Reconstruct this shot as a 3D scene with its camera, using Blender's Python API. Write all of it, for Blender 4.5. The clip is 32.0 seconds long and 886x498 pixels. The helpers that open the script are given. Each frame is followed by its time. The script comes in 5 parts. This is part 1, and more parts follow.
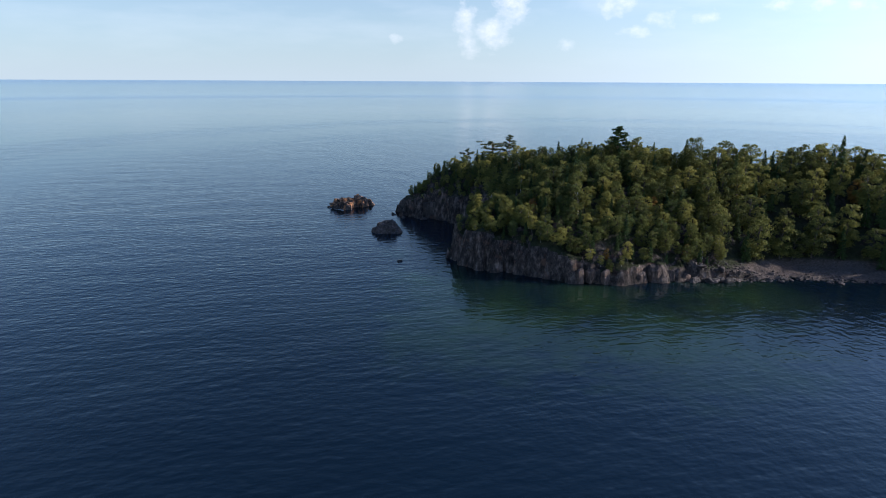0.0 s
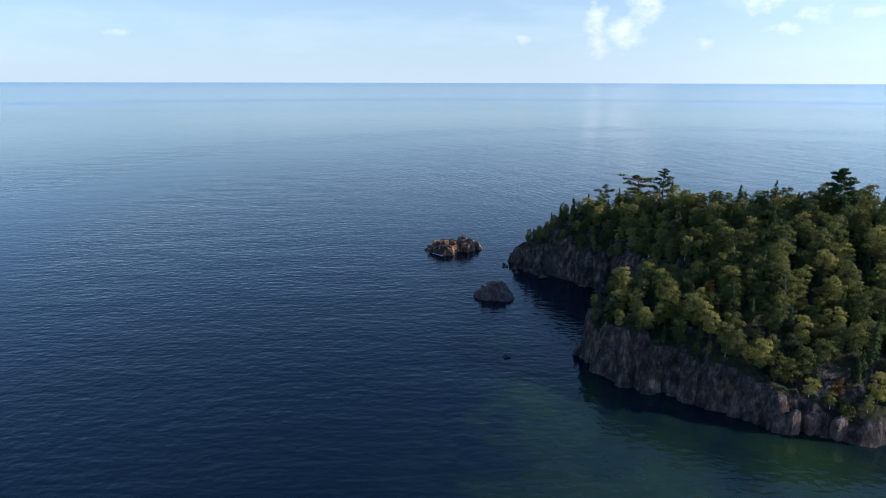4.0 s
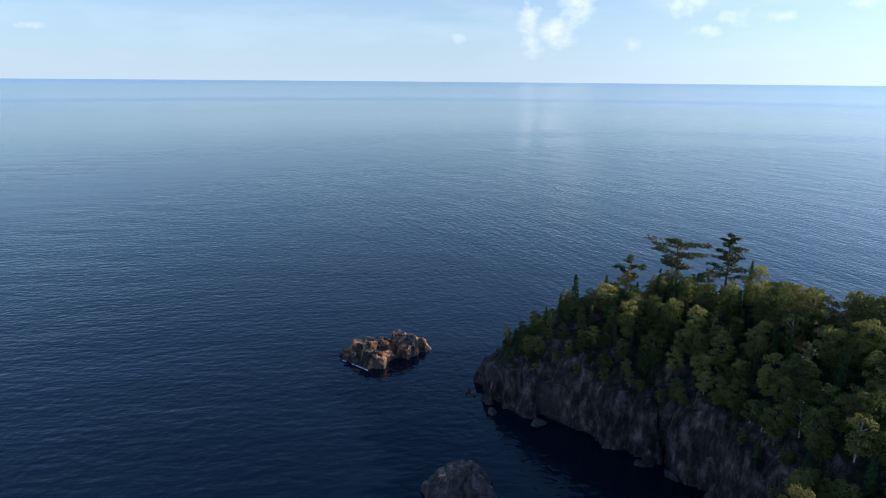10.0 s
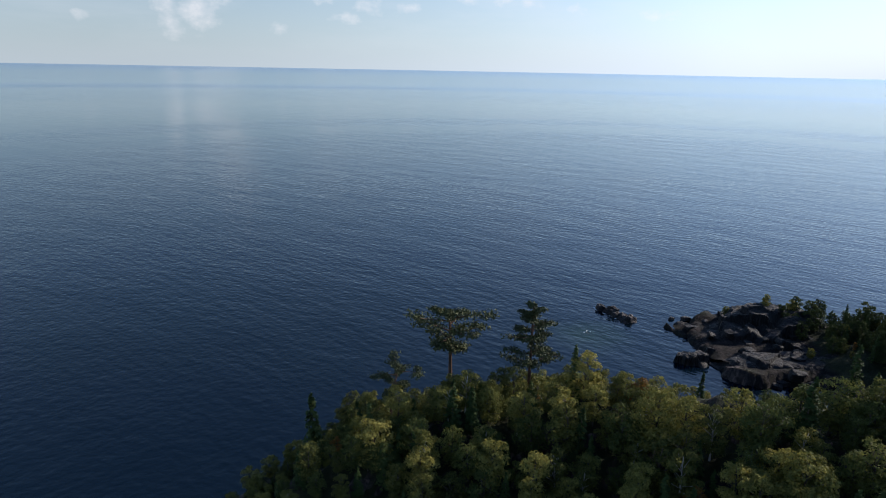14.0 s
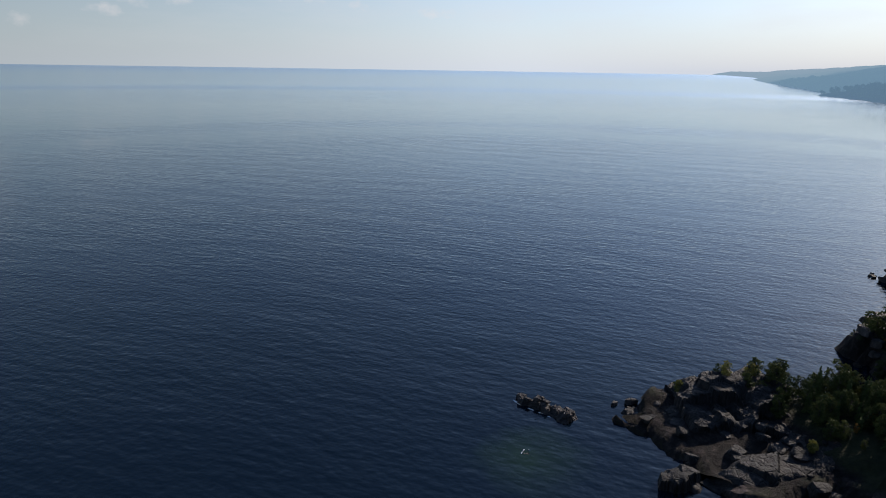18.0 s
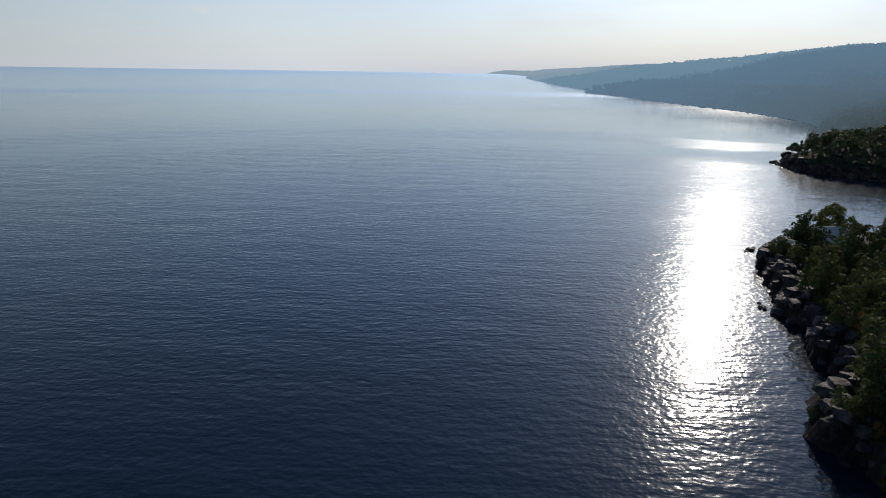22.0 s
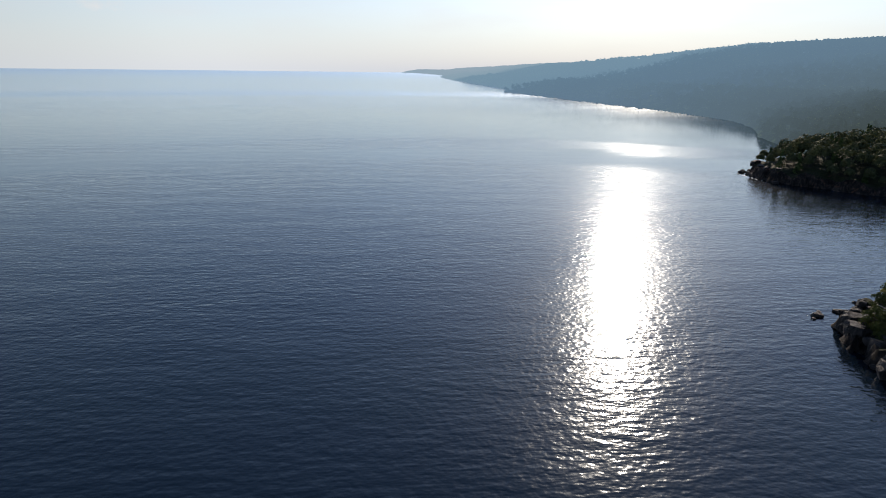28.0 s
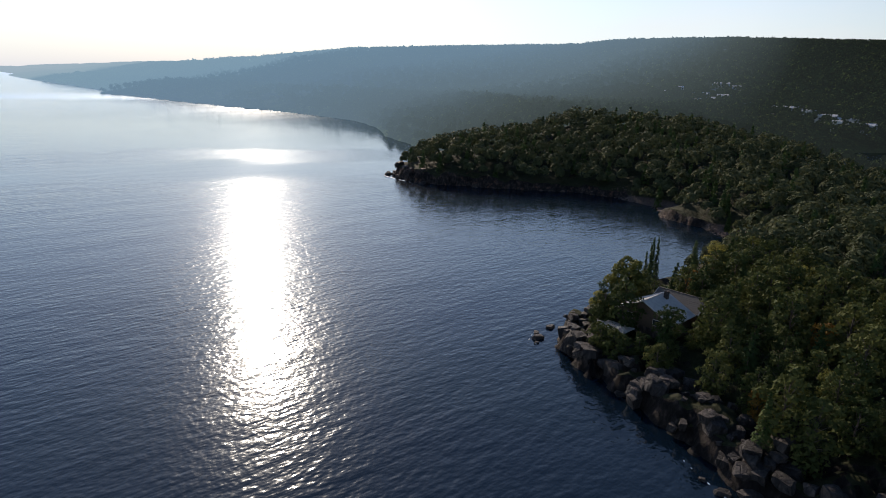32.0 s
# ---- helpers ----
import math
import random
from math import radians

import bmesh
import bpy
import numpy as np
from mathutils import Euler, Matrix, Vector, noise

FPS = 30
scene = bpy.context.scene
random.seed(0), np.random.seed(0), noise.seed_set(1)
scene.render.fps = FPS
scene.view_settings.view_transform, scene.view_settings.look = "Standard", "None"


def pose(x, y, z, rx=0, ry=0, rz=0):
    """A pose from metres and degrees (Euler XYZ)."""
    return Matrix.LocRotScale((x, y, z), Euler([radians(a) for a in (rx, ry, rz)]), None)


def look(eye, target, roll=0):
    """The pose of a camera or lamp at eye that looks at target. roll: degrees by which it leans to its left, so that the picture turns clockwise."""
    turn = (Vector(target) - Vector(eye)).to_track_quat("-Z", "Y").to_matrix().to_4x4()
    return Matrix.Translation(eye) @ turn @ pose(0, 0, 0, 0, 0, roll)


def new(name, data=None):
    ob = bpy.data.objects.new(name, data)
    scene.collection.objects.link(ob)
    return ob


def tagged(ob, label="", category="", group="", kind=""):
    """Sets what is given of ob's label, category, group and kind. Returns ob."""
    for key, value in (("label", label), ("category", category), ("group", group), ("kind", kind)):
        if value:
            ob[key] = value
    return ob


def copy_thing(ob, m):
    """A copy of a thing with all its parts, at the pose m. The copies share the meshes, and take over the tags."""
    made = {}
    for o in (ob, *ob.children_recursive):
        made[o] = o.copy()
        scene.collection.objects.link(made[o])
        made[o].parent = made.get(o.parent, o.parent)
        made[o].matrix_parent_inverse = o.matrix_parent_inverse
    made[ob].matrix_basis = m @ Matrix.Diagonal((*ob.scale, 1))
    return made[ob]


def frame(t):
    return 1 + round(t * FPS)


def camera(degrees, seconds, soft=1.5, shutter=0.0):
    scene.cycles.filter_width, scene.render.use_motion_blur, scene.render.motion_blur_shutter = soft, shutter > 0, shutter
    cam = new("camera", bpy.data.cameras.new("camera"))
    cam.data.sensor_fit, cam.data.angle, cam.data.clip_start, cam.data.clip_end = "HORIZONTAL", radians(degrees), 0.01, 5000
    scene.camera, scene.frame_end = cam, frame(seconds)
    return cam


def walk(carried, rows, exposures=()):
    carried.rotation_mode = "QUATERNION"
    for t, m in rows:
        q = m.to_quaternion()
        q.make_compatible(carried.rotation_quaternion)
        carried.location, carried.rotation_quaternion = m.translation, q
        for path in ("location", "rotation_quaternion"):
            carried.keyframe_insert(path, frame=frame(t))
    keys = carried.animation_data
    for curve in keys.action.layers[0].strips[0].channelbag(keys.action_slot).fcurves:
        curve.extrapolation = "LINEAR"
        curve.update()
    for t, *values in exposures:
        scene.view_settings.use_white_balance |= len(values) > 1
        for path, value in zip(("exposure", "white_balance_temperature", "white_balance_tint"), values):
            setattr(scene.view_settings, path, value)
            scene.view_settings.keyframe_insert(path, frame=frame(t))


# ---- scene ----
cam = camera(70.9, 32.0, 0.95)
PATH = [
    (0, (12.951, -2.698, 43.582), (12.737, -0.78, 43.058), 0.3),
    (0.5, (12.119, 3.255, 43.897), (11.859, 5.168, 43.373), 0.2),
    (1, (11.191, 9.114, 44.253), (10.855, 11.015, 43.731), 0.2),
    (1.5, (10.351, 14.932, 44.734), (9.944, 16.82, 44.212), 0.2),
    (2, (9.439, 20.934, 45.301), (8.967, 22.806, 44.78), 0.2),
    (2.5, (8.617, 26.973, 45.878), (8.076, 28.826, 45.357), 0.1),
    (3, (7.827, 32.786, 46.565), (7.242, 34.626, 46.044), 0.1),
    (3.5, (6.707, 38.418, 46.987), (6.124, 40.259, 46.466), 0.1),
    (5.5, (1.718, 60.391, 47.183), (1.137, 62.232, 46.66), 0.2),
    (6, (0.298, 65.993, 47.246), (-0.283, 67.833, 46.723), 0.2),
    (6.5, (-1.028, 71.425, 47.207), (-1.612, 73.265, 46.683), 0.2),
    (7, (-2.644, 76.972, 47.174), (-3.226, 78.813, 46.651), 0.3),
    (7.5, (-4.438, 82.377, 47.167), (-4.988, 84.227, 46.644), 0.4),
    (8, (-6.143, 87.834, 47.229), (-6.619, 89.705, 46.706), 0.4),
    (8.5, (-7.79, 93.338, 47.276), (-8.236, 95.216, 46.752), 0.4),
    (9, (-9.411, 98.832, 47.448), (-9.837, 100.715, 46.925), 0.4),
    (9.5, (-11.076, 104.523, 47.845), (-11.501, 106.406, 47.321), 0.4),
    (10, (-12.406, 110.134, 48.207), (-12.8, 112.023, 47.682), 0.5),
    (10.5, (-13.635, 115.918, 48.586), (-13.897, 117.829, 48.058), 0.6),
    (11, (-14.35, 121.413, 48.401), (-14.334, 123.339, 47.865), 0.7),
    (11.5, (-14.738, 126.907, 48.446), (-14.446, 128.808, 47.894), 0.9),
    (12, (-15.526, 132.152, 48.63), (-15.078, 134.02, 48.073), 1.0),
    (12.5, (-16.156, 137.536, 48.804), (-15.592, 139.372, 48.247), 1.0),
    (13, (-16.434, 142.818, 48.773), (-15.847, 144.649, 48.216), 0.75),
    (13.5, (-16.479, 148.497, 49.126), (-15.881, 150.322, 48.569), 1.0),
    (14, (-16.467, 154.078, 49.224), (-15.856, 155.899, 48.667), 1.1),
    (14.5, (-16.298, 159.708, 49.356), (-15.674, 161.524, 48.8), 1.1),
    (16.5, (-14.788, 180.942, 50.953), (-13.816, 182.599, 50.397), 0.9),
    (17, (-12.755, 187.029, 51.019), (-11.723, 188.648, 50.461), 0.8),
    (17.5, (-10.286, 193.396, 50.969), (-9.188, 194.972, 50.41), 0.8),
    (18, (-8.243, 199.379, 51.052), (-7.083, 200.91, 50.493), 0.9),
    (18.5, (-6.211, 204.915, 51.318), (-4.994, 206.401, 50.76), 1.0),
    (19, (-3.942, 210.085, 51.666), (-2.653, 211.51, 51.113), 0.8),
    (19.5, (-1.673, 215.487, 52.009), (-0.337, 216.868, 51.456), 0.9),
    (20, (1.183, 220.662, 52.249), (2.556, 222.007, 51.695), 0.8),
    (20.5, (5.135, 226.072, 52.521), (6.558, 227.363, 51.968), 0.8),
    (21, (9.571, 231.343, 52.631), (11.046, 232.574, 52.077), 0.8),
    (21.5, (14.319, 236.086, 52.841), (15.853, 237.244, 52.287), 0.9),
    (22, (18.674, 240.833, 53.032), (20.268, 241.907, 52.479), 0.9),
    (22.5, (22.717, 245.305, 53.294), (24.365, 246.294, 52.741), 0.9),
    (23, (26.659, 249.489, 53.633), (28.322, 250.453, 53.08), 0.9),
    (23.5, (30.523, 253.377, 53.839), (32.187, 254.339, 53.286), 0.9),
    (24, (34.704, 257.508, 53.973), (36.368, 258.469, 53.419), 0.8),
    (24.5, (38.887, 261.368, 53.971), (40.551, 262.328, 53.417), 0.8),
    (25, (43.044, 264.87, 53.952), (44.708, 265.83, 53.397), 0.7),
    (25.5, (47.404, 268.319, 54.094), (49.068, 269.281, 53.539), 0.7),
    (27.5, (64.292, 281.797, 54.225), (65.952, 282.765, 53.671), 0.6),
    (28, (68.8, 284.562, 54.176), (70.524, 285.412, 53.623), 0.7),
    (28.5, (73.786, 287.509, 54.097), (75.556, 288.258, 53.545), 0.8),
    (29, (79.106, 290.497, 54.014), (80.917, 291.145, 53.463), 0.8),
    (29.5, (84.418, 293.084, 53.915), (86.264, 293.625, 53.366), 0.9),
    (30, (89.286, 295.57, 53.81), (91.168, 295.969, 53.264), 1.0),
    (30.5, (94.218, 298.038, 53.709), (96.129, 298.264, 53.166), 1.2),
    (31, (99.099, 300.207, 53.736), (101.024, 300.282, 53.197), 1.3),
    (31.5, (103.587, 301.815, 53.74), (105.513, 301.738, 53.205), 1.4),
    (32, (108.046, 303.295, 53.73), (109.957, 303.04, 53.2), 1.5),
]
EXPOSURE = [(0, 0.56, 6220, 14), (3, 0.66, 6050, 14), (7, 0.64, 5960, 14), (10, 0.58, 5980, 13), (11, 0.48, 6250, 14), (14, 0.2, 6550, 15), (17, 0.02, 6850, 16), (18.3, -0.22, 6900, 17), (20, -0.43, 6950, 17), (22, -0.28, 7050, 17),
            (25, -0.18, 7200, 17), (28, -0.1, 7300, 17), (32, 0.12, 7500, 18)]
walk(cam, [(t, look(e, a, r)) for t, e, a, r in PATH], EXPOSURE)

# ---- world and sun ----
SUN_AZ, SUN_EL = radians(9.4), radians(23.0)   # from +x towards +y; above the horizon
HAZE, HAZE_DEPTH = (0.56, 0.35, 0.17), 0.20
world = bpy.data.worlds.new("sky")
scene.world = world
world.use_nodes = True
wn, wl = world.node_tree.nodes, world.node_tree.links
wn.clear()
w_out = wn.new("ShaderNodeOutputWorld")
w_bg = wn.new("ShaderNodeBackground")
w_sky = wn.new("ShaderNodeTexSky")
w_sky.sky_type = "NISHITA"
w_sky.sun_disc = False
w_sky.sun_elevation = SUN_EL
w_sky.sun_rotation = radians(90) - SUN_AZ
w_sky.air_density, w_sky.dust_density, w_sky.ozone_density = 1.0, 0.25, 2.0
w_bg.inputs["Strength"].default_value = 0.10


def w_math(op, a, b=0.0, c=None, clamp=False):
    x = wn.new("ShaderNodeMath")
    x.operation, x.use_clamp = op, clamp
    for sock, v in zip(x.inputs, (a, b) if c is None else (a, b, c)):
        if isinstance(v, (int, float)):
            sock.default_value = v
        else:
            wl.new(v, sock)
    return x.outputs[0]


def w_mix(fac, a, b):
    x = wn.new("ShaderNodeMix")
    x.data_type = "RGBA"
    for sock, v in ((x.inputs[0], fac), (x.inputs[6], a), (x.inputs[7], b)):
        if isinstance(v, tuple):
            sock.default_value = (*v, 1)
        else:
            wl.new(v, sock)
    return x.outputs[2]


# haze low over the lake, brighter and whiter towards the sun
w_dir = wn.new("ShaderNodeTexCoord").outputs["Generated"]
w_sep = wn.new("ShaderNodeSeparateXYZ")
wl.new(w_dir, w_sep.inputs[0])
w_el = w_math("ARCSINE", w_sep.outputs["Z"])
w_az = w_math("ARCTAN2", w_sep.outputs["Y"], w_sep.outputs["X"])
w_up = w_math("MAXIMUM", w_el, 0.0)
w_dot = wn.new("ShaderNodeVectorMath")
w_dot.operation = "DOT_PRODUCT"
wl.new(w_dir, w_dot.inputs[0])
w_dot.inputs[1].default_value = (math.cos(SUN_EL) * math.cos(SUN_AZ), math.cos(SUN_EL) * math.sin(SUN_AZ), math.sin(SUN_EL))
w_sunward = w_math("MAXIMUM", w_dot.outputs["Value"], 0.0)
w_low = w_math("EXPONENT", w_math("MULTIPLY", w_up, -1 / HAZE_DEPTH))
w_close = w_math("MULTIPLY", w_math("SUBTRACT", w_sunward, 0.72), 4.0, clamp=True)
w_glow = w_math("ADD", HAZE[0], w_math("MULTIPLY", w_math("POWER", w_math("MULTIPLY", w_sunward, 1.33, clamp=True), 1.5), HAZE[1]))
w_glow = w_math("SUBTRACT", w_glow, w_math("MULTIPLY", w_close, HAZE[2]))
w_haze = w_mix(w_math("POWER", w_sunward, 2.0), (0.75, 0.90, 0.99), (0.835, 0.95, 1.10))
w_scaled = wn.new("ShaderNodeVectorMath")
w_scaled.operation = "SCALE"
wl.new(w_haze, w_scaled.inputs[0])
wl.new(w_math("MULTIPLY", w_glow, 10.0), w_scaled.inputs["Scale"])
w_tint = w_mix(w_math("POWER", w_sunward, 2.6), (0.51, 0.80, 1.05), (1.45, 1.68, 1.98))
w_deep = wn.new("ShaderNodeVectorMath")
w_deep.operation = "MULTIPLY"
wl.new(w_sky.outputs[0], w_deep.inputs[0])
wl.new(w_tint, w_deep.inputs[1])
w_color = w_mix(w_math("MULTIPLY", w_low, 0.99), w_deep.outputs[0], w_scaled.outputs[0])

# cumulus low over the lake: bearing, height, half width, half height in degrees
CLOUDS = [(90.6, 6.8, 1.9, 2.7), (92.0, 4.0, 2.2, 1.7), (94.5, 5.2, 1.2, 1.6), (94.2, 3.0, 1.4, 1.2), (89.2, 8.6, 2.2, 1.6), (100.6, 3.4, 1.0, 0.6), (86.0, 3.0, 1.3, 0.7), (82.0, 6.2, 2.0, 1.3),
          (78.0, 5.0, 1.7, 1.0), (80.3, 4.0, 1.8, 0.7), (74.9, 5.0, 1.5, 0.75), (69.6, 5.7, 1.4, 0.65), (66.6, 5.9, 1.3, 0.8), (64.2, 5.5, 1.5, 0.7), (60.4, 5.0, 1.3, 0.55), (54.0, 4.6, 2.4, 0.6), (134.0, 3.6, 1.4, 0.4),
          (24.0, 7.0, 9.0, 1.2)]
w_place = wn.new("ShaderNodeCombineXYZ")
wl.new(w_math("MULTIPLY", w_az, 1.0), w_place.inputs["X"])
wl.new(w_math("MULTIPLY", w_el, 1.25), w_place.inputs["Y"])
w_puff = wn.new("ShaderNodeTexNoise")
w_puff.inputs["Scale"].default_value, w_puff.inputs["Detail"].default_value, w_puff.inputs["Roughness"].default_value = 40.0, 9.0, 0.62
wl.new(w_place.outputs[0], w_puff.inputs["Vector"])
w_sum = None
for rank, (ca, ce, cw, ch) in enumerate(CLOUDS):
    dx = w_math("MULTIPLY", w_math("SUBTRACT", w_az, radians(ca)), 1 / radians(cw))
    dy = w_math("MULTIPLY", w_math("SUBTRACT", w_el, radians(ce)), 1 / radians(ch))
    one = w_math("EXPONENT", w_math("MULTIPLY", w_math("ADD", w_math("MULTIPLY", dx, dx), w_math("MULTIPLY", dy, dy)), -0.9))
    one = w_math("MULTIPLY", one, 1.0 if rank < 5 else 0.8)
    w_sum = one if w_sum is None else w_math("MAXIMUM", w_sum, one)
w_dens = w_math("MULTIPLY", w_math("SUBTRACT", w_math("ADD", w_math("MULTIPLY", w_sum, 0.8), w_math("MULTIPLY", w_puff.outputs[0], 1.35)), 1.05), 1.9, clamp=True)
w_dens = w_math("MULTIPLY", w_dens, w_math("SUBTRACT", 1.0, w_math("MULTIPLY", w_low, 0.78)))
w_white = w_mix(w_puff.outputs[0], (6.4, 7.0, 8.0), (9.8, 9.5, 9.2))
w_color = w_mix(w_dens, w_color, w_white)
w_wide = wn.new("ShaderNodeCombineXYZ")
wl.new(w_math("MULTIPLY", w_az, 0.55), w_wide.inputs["X"])
wl.new(w_math("MULTIPLY", w_el, 2.4), w_wide.inputs["Y"])
w_thin = wn.new("ShaderNodeTexNoise")
w_thin.inputs["Scale"].default_value, w_thin.inputs["Detail"].default_value, w_thin.inputs["Roughness"].default_value = 9.0, 6.0, 0.55
wl.new(w_wide.outputs[0], w_thin.inputs["Vector"])
w_film = w_math("MULTIPLY", w_math("SUBTRACT", w_thin.outputs[0], 0.46), 2.2, clamp=True)
w_film = w_math("MULTIPLY", w_film, w_math("MULTIPLY", w_math("MULTIPLY", w_el, 9.0, clamp=True), w_math("MULTIPLY", w_math("EXPONENT", w_math("MULTIPLY", w_up, -4.0)), w_math("ADD", 0.45, w_math("MULTIPLY", w_sunward, 0.35)))))
w_color = w_mix(w_film, w_color, (7.6, 8.0, 8.6))
wl.new(w_color, w_bg.inputs["Color"])
wl.new(w_bg.outputs[0], w_out.inputs[0])

sun = new("sun", bpy.data.lights.new("sun", "SUN"))
sun.data.energy, sun.data.angle, sun.data.color = 3.8, radians(0.53), (1.0, 0.93, 0.82)
sun_dir = Vector((math.cos(SUN_EL) * math.cos(SUN_AZ), math.cos(SUN_EL) * math.sin(SUN_AZ), math.sin(SUN_EL)))
sun.matrix_world = look(sun_dir * 900, (0, 0, 0))


# ---- helpers for meshes and materials ----
def mesh(name, verts, faces, mat, smooth=False):
    me = bpy.data.meshes.new(name)
    me.from_pydata([tuple(v) for v in verts], [], [tuple(f) for f in faces])
    for m in (mat if isinstance(mat, (list, tuple)) else [mat]):
        me.materials.append(m)
    if smooth:
        me.polygons.foreach_set("use_smooth", [True] * len(me.polygons))
    me.update()
    return me


def part(name, me, parent=None, label="", m=None):
    ob = new(name, me)
    if parent is not None:
        ob.parent = parent
    if m is not None:
        ob.matrix_basis = m
    return tagged(ob, label)


def thing(name, m, label, category, group="", kind=""):
    ob = new(name)
    ob.matrix_basis = m
    return tagged(ob, label, category, group, kind)


def material(name, rough=0.8, spec=0.3):
    m = bpy.data.materials.new(name)
    m.use_nodes = True
    n, l = m.node_tree.nodes, m.node_tree.links
    b = n["Principled BSDF"]
    b.inputs["Roughness"].default_value = rough
    b.inputs["Specular IOR Level"].default_value = spec
    return m, n, l, b


def ramp(n, l, source, stops):
    r = n.new("ShaderNodeValToRGB")
    e = r.color_ramp.elements
    e[0].position, e[0].color = stops[0][0], (*stops[0][1], 1)
    e[1].position, e[1].color = stops[-1][0], (*stops[-1][1], 1)
    for p, c in stops[1:-1]:
        e.new(p).color = (*c, 1)
    l.new(source, r.inputs[0])
    return r.outputs[0]


def noise_tex(n, l, scale, detail=4, rough=0.55, vector=None):
    x = n.new("ShaderNodeTexNoise")
    x.inputs["Scale"].default_value, x.inputs["Detail"].default_value, x.inputs["Roughness"].default_value = scale, detail, rough
    if vector is not None:
        l.new(vector, x.inputs["Vector"])
    return x.outputs[0]


def mixed(n, l, fac, a, b, blend="MIX"):
    x = n.new("ShaderNodeMix")
    x.data_type, x.blend_type = "RGBA", blend
    for sock, v in ((x.inputs[0], fac), (x.inputs[6], a), (x.inputs[7], b)):
        if isinstance(v, (int, float)):
            sock.default_value = v
        elif isinstance(v, tuple):
            sock.default_value = (*v, 1)
        else:
            l.new(v, sock)
    return x.outputs[2]


def maths(n, l, op, a, b=0.0, clamp=False):
    x = n.new("ShaderNodeMath")
    x.operation, x.use_clamp = op, clamp
    for sock, v in zip(x.inputs, (a, b)):
        if isinstance(v, (int, float)):
            sock.default_value = v
        else:
            l.new(v, sock)
    return x.outputs[0]


def bump(n, l, b, height, strength, distance):
    x = n.new("ShaderNodeBump")
    x.inputs["Strength"].default_value, x.inputs["Distance"].default_value = strength, distance
    l.new(height, x.inputs["Height"])
    l.new(x.outputs[0], b.inputs["Normal"])


def world_place(n):
    return n.new("ShaderNodeNewGeometry").outputs["Position"]


# ---- materials ----
def upright(n, l):
    """Places drawn out in height, for the upright joints of the cliffs."""
    mp = n.new("ShaderNodeMapping")
    mp.inputs["Scale"].default_value = (1.0, 1.0, 0.42)
    l.new(world_place(n), mp.inputs["Vector"])
    return mp.outputs[0]


def make_rock(name, dark, mid, light, lichen=None, amount=0.5):
    m, n, l, b = material(name, 0.75, 0.35)
    p = upright(n, l)
    big, small = noise_tex(n, l, 0.22, 5, 0.6, p), noise_tex(n, l, 1.6, 6, 0.65, p)
    c = ramp(n, l, small, [(0.3, dark), (0.52, mid), (0.75, light)])
    c = mixed(n, l, maths(n, l, "MULTIPLY", big, 0.3), c, mid)
    c = mixed(n, l, 1.0, c, ramp(n, l, noise_tex(n, l, 0.35, 6, 0.7, p), [(0.34, (0.45, 0.43, 0.42)), (0.5, (1, 1, 1)), (0.66, (1.9, 1.75, 1.65))]), "MULTIPLY")
    if lichen:
        spots = noise_tex(n, l, 0.55, 7, 0.7, p)
        mask = ramp(n, l, spots, [(1 - amount - 0.05, (0, 0, 0)), (1 - amount + 0.07, (1, 1, 1))])
        c = mixed(n, l, mask, c, lichen)
    l.new(c, b.inputs["Base Color"])
    v = n.new("ShaderNodeTexVoronoi")
    v.feature, v.inputs["Scale"].default_value = "DISTANCE_TO_EDGE", 0.7
    l.new(p, v.inputs["Vector"])
    crack = ramp(n, l, v.outputs["Distance"], [(0.0, (0, 0, 0)), (0.06, (1, 1, 1))])
    bump(n, l, b, maths(n, l, "ADD", small, maths(n, l, "MULTIPLY", crack, 0.35)), 0.8, 0.5)
    return m


ROCK = make_rock("basalt", (0.012, 0.0105, 0.0105), (0.032, 0.028, 0.027), (0.085, 0.074, 0.07))
ROCK_CLIFF = make_rock("cliff_rock", (0.024, 0.019, 0.018), (0.07, 0.054, 0.049), (0.17, 0.135, 0.122))
ROCK_LICHEN = make_rock("lichen_rock", (0.014, 0.0115, 0.011), (0.042, 0.033, 0.029), (0.12, 0.092, 0.076), (0.46, 0.20, 0.085), 0.44)
# basalt again at half brightness: shade on the point put into its colour
ROCK_SHADED = make_rock("shaded_point_rock", (0.007, 0.0065, 0.0065), (0.017, 0.0155, 0.015), (0.044, 0.04, 0.038))
ROCK_RED = make_rock("red_rock", (0.035, 0.024, 0.02), (0.12, 0.08, 0.066), (0.26, 0.18, 0.145), (0.33, 0.16, 0.08), 0.33)


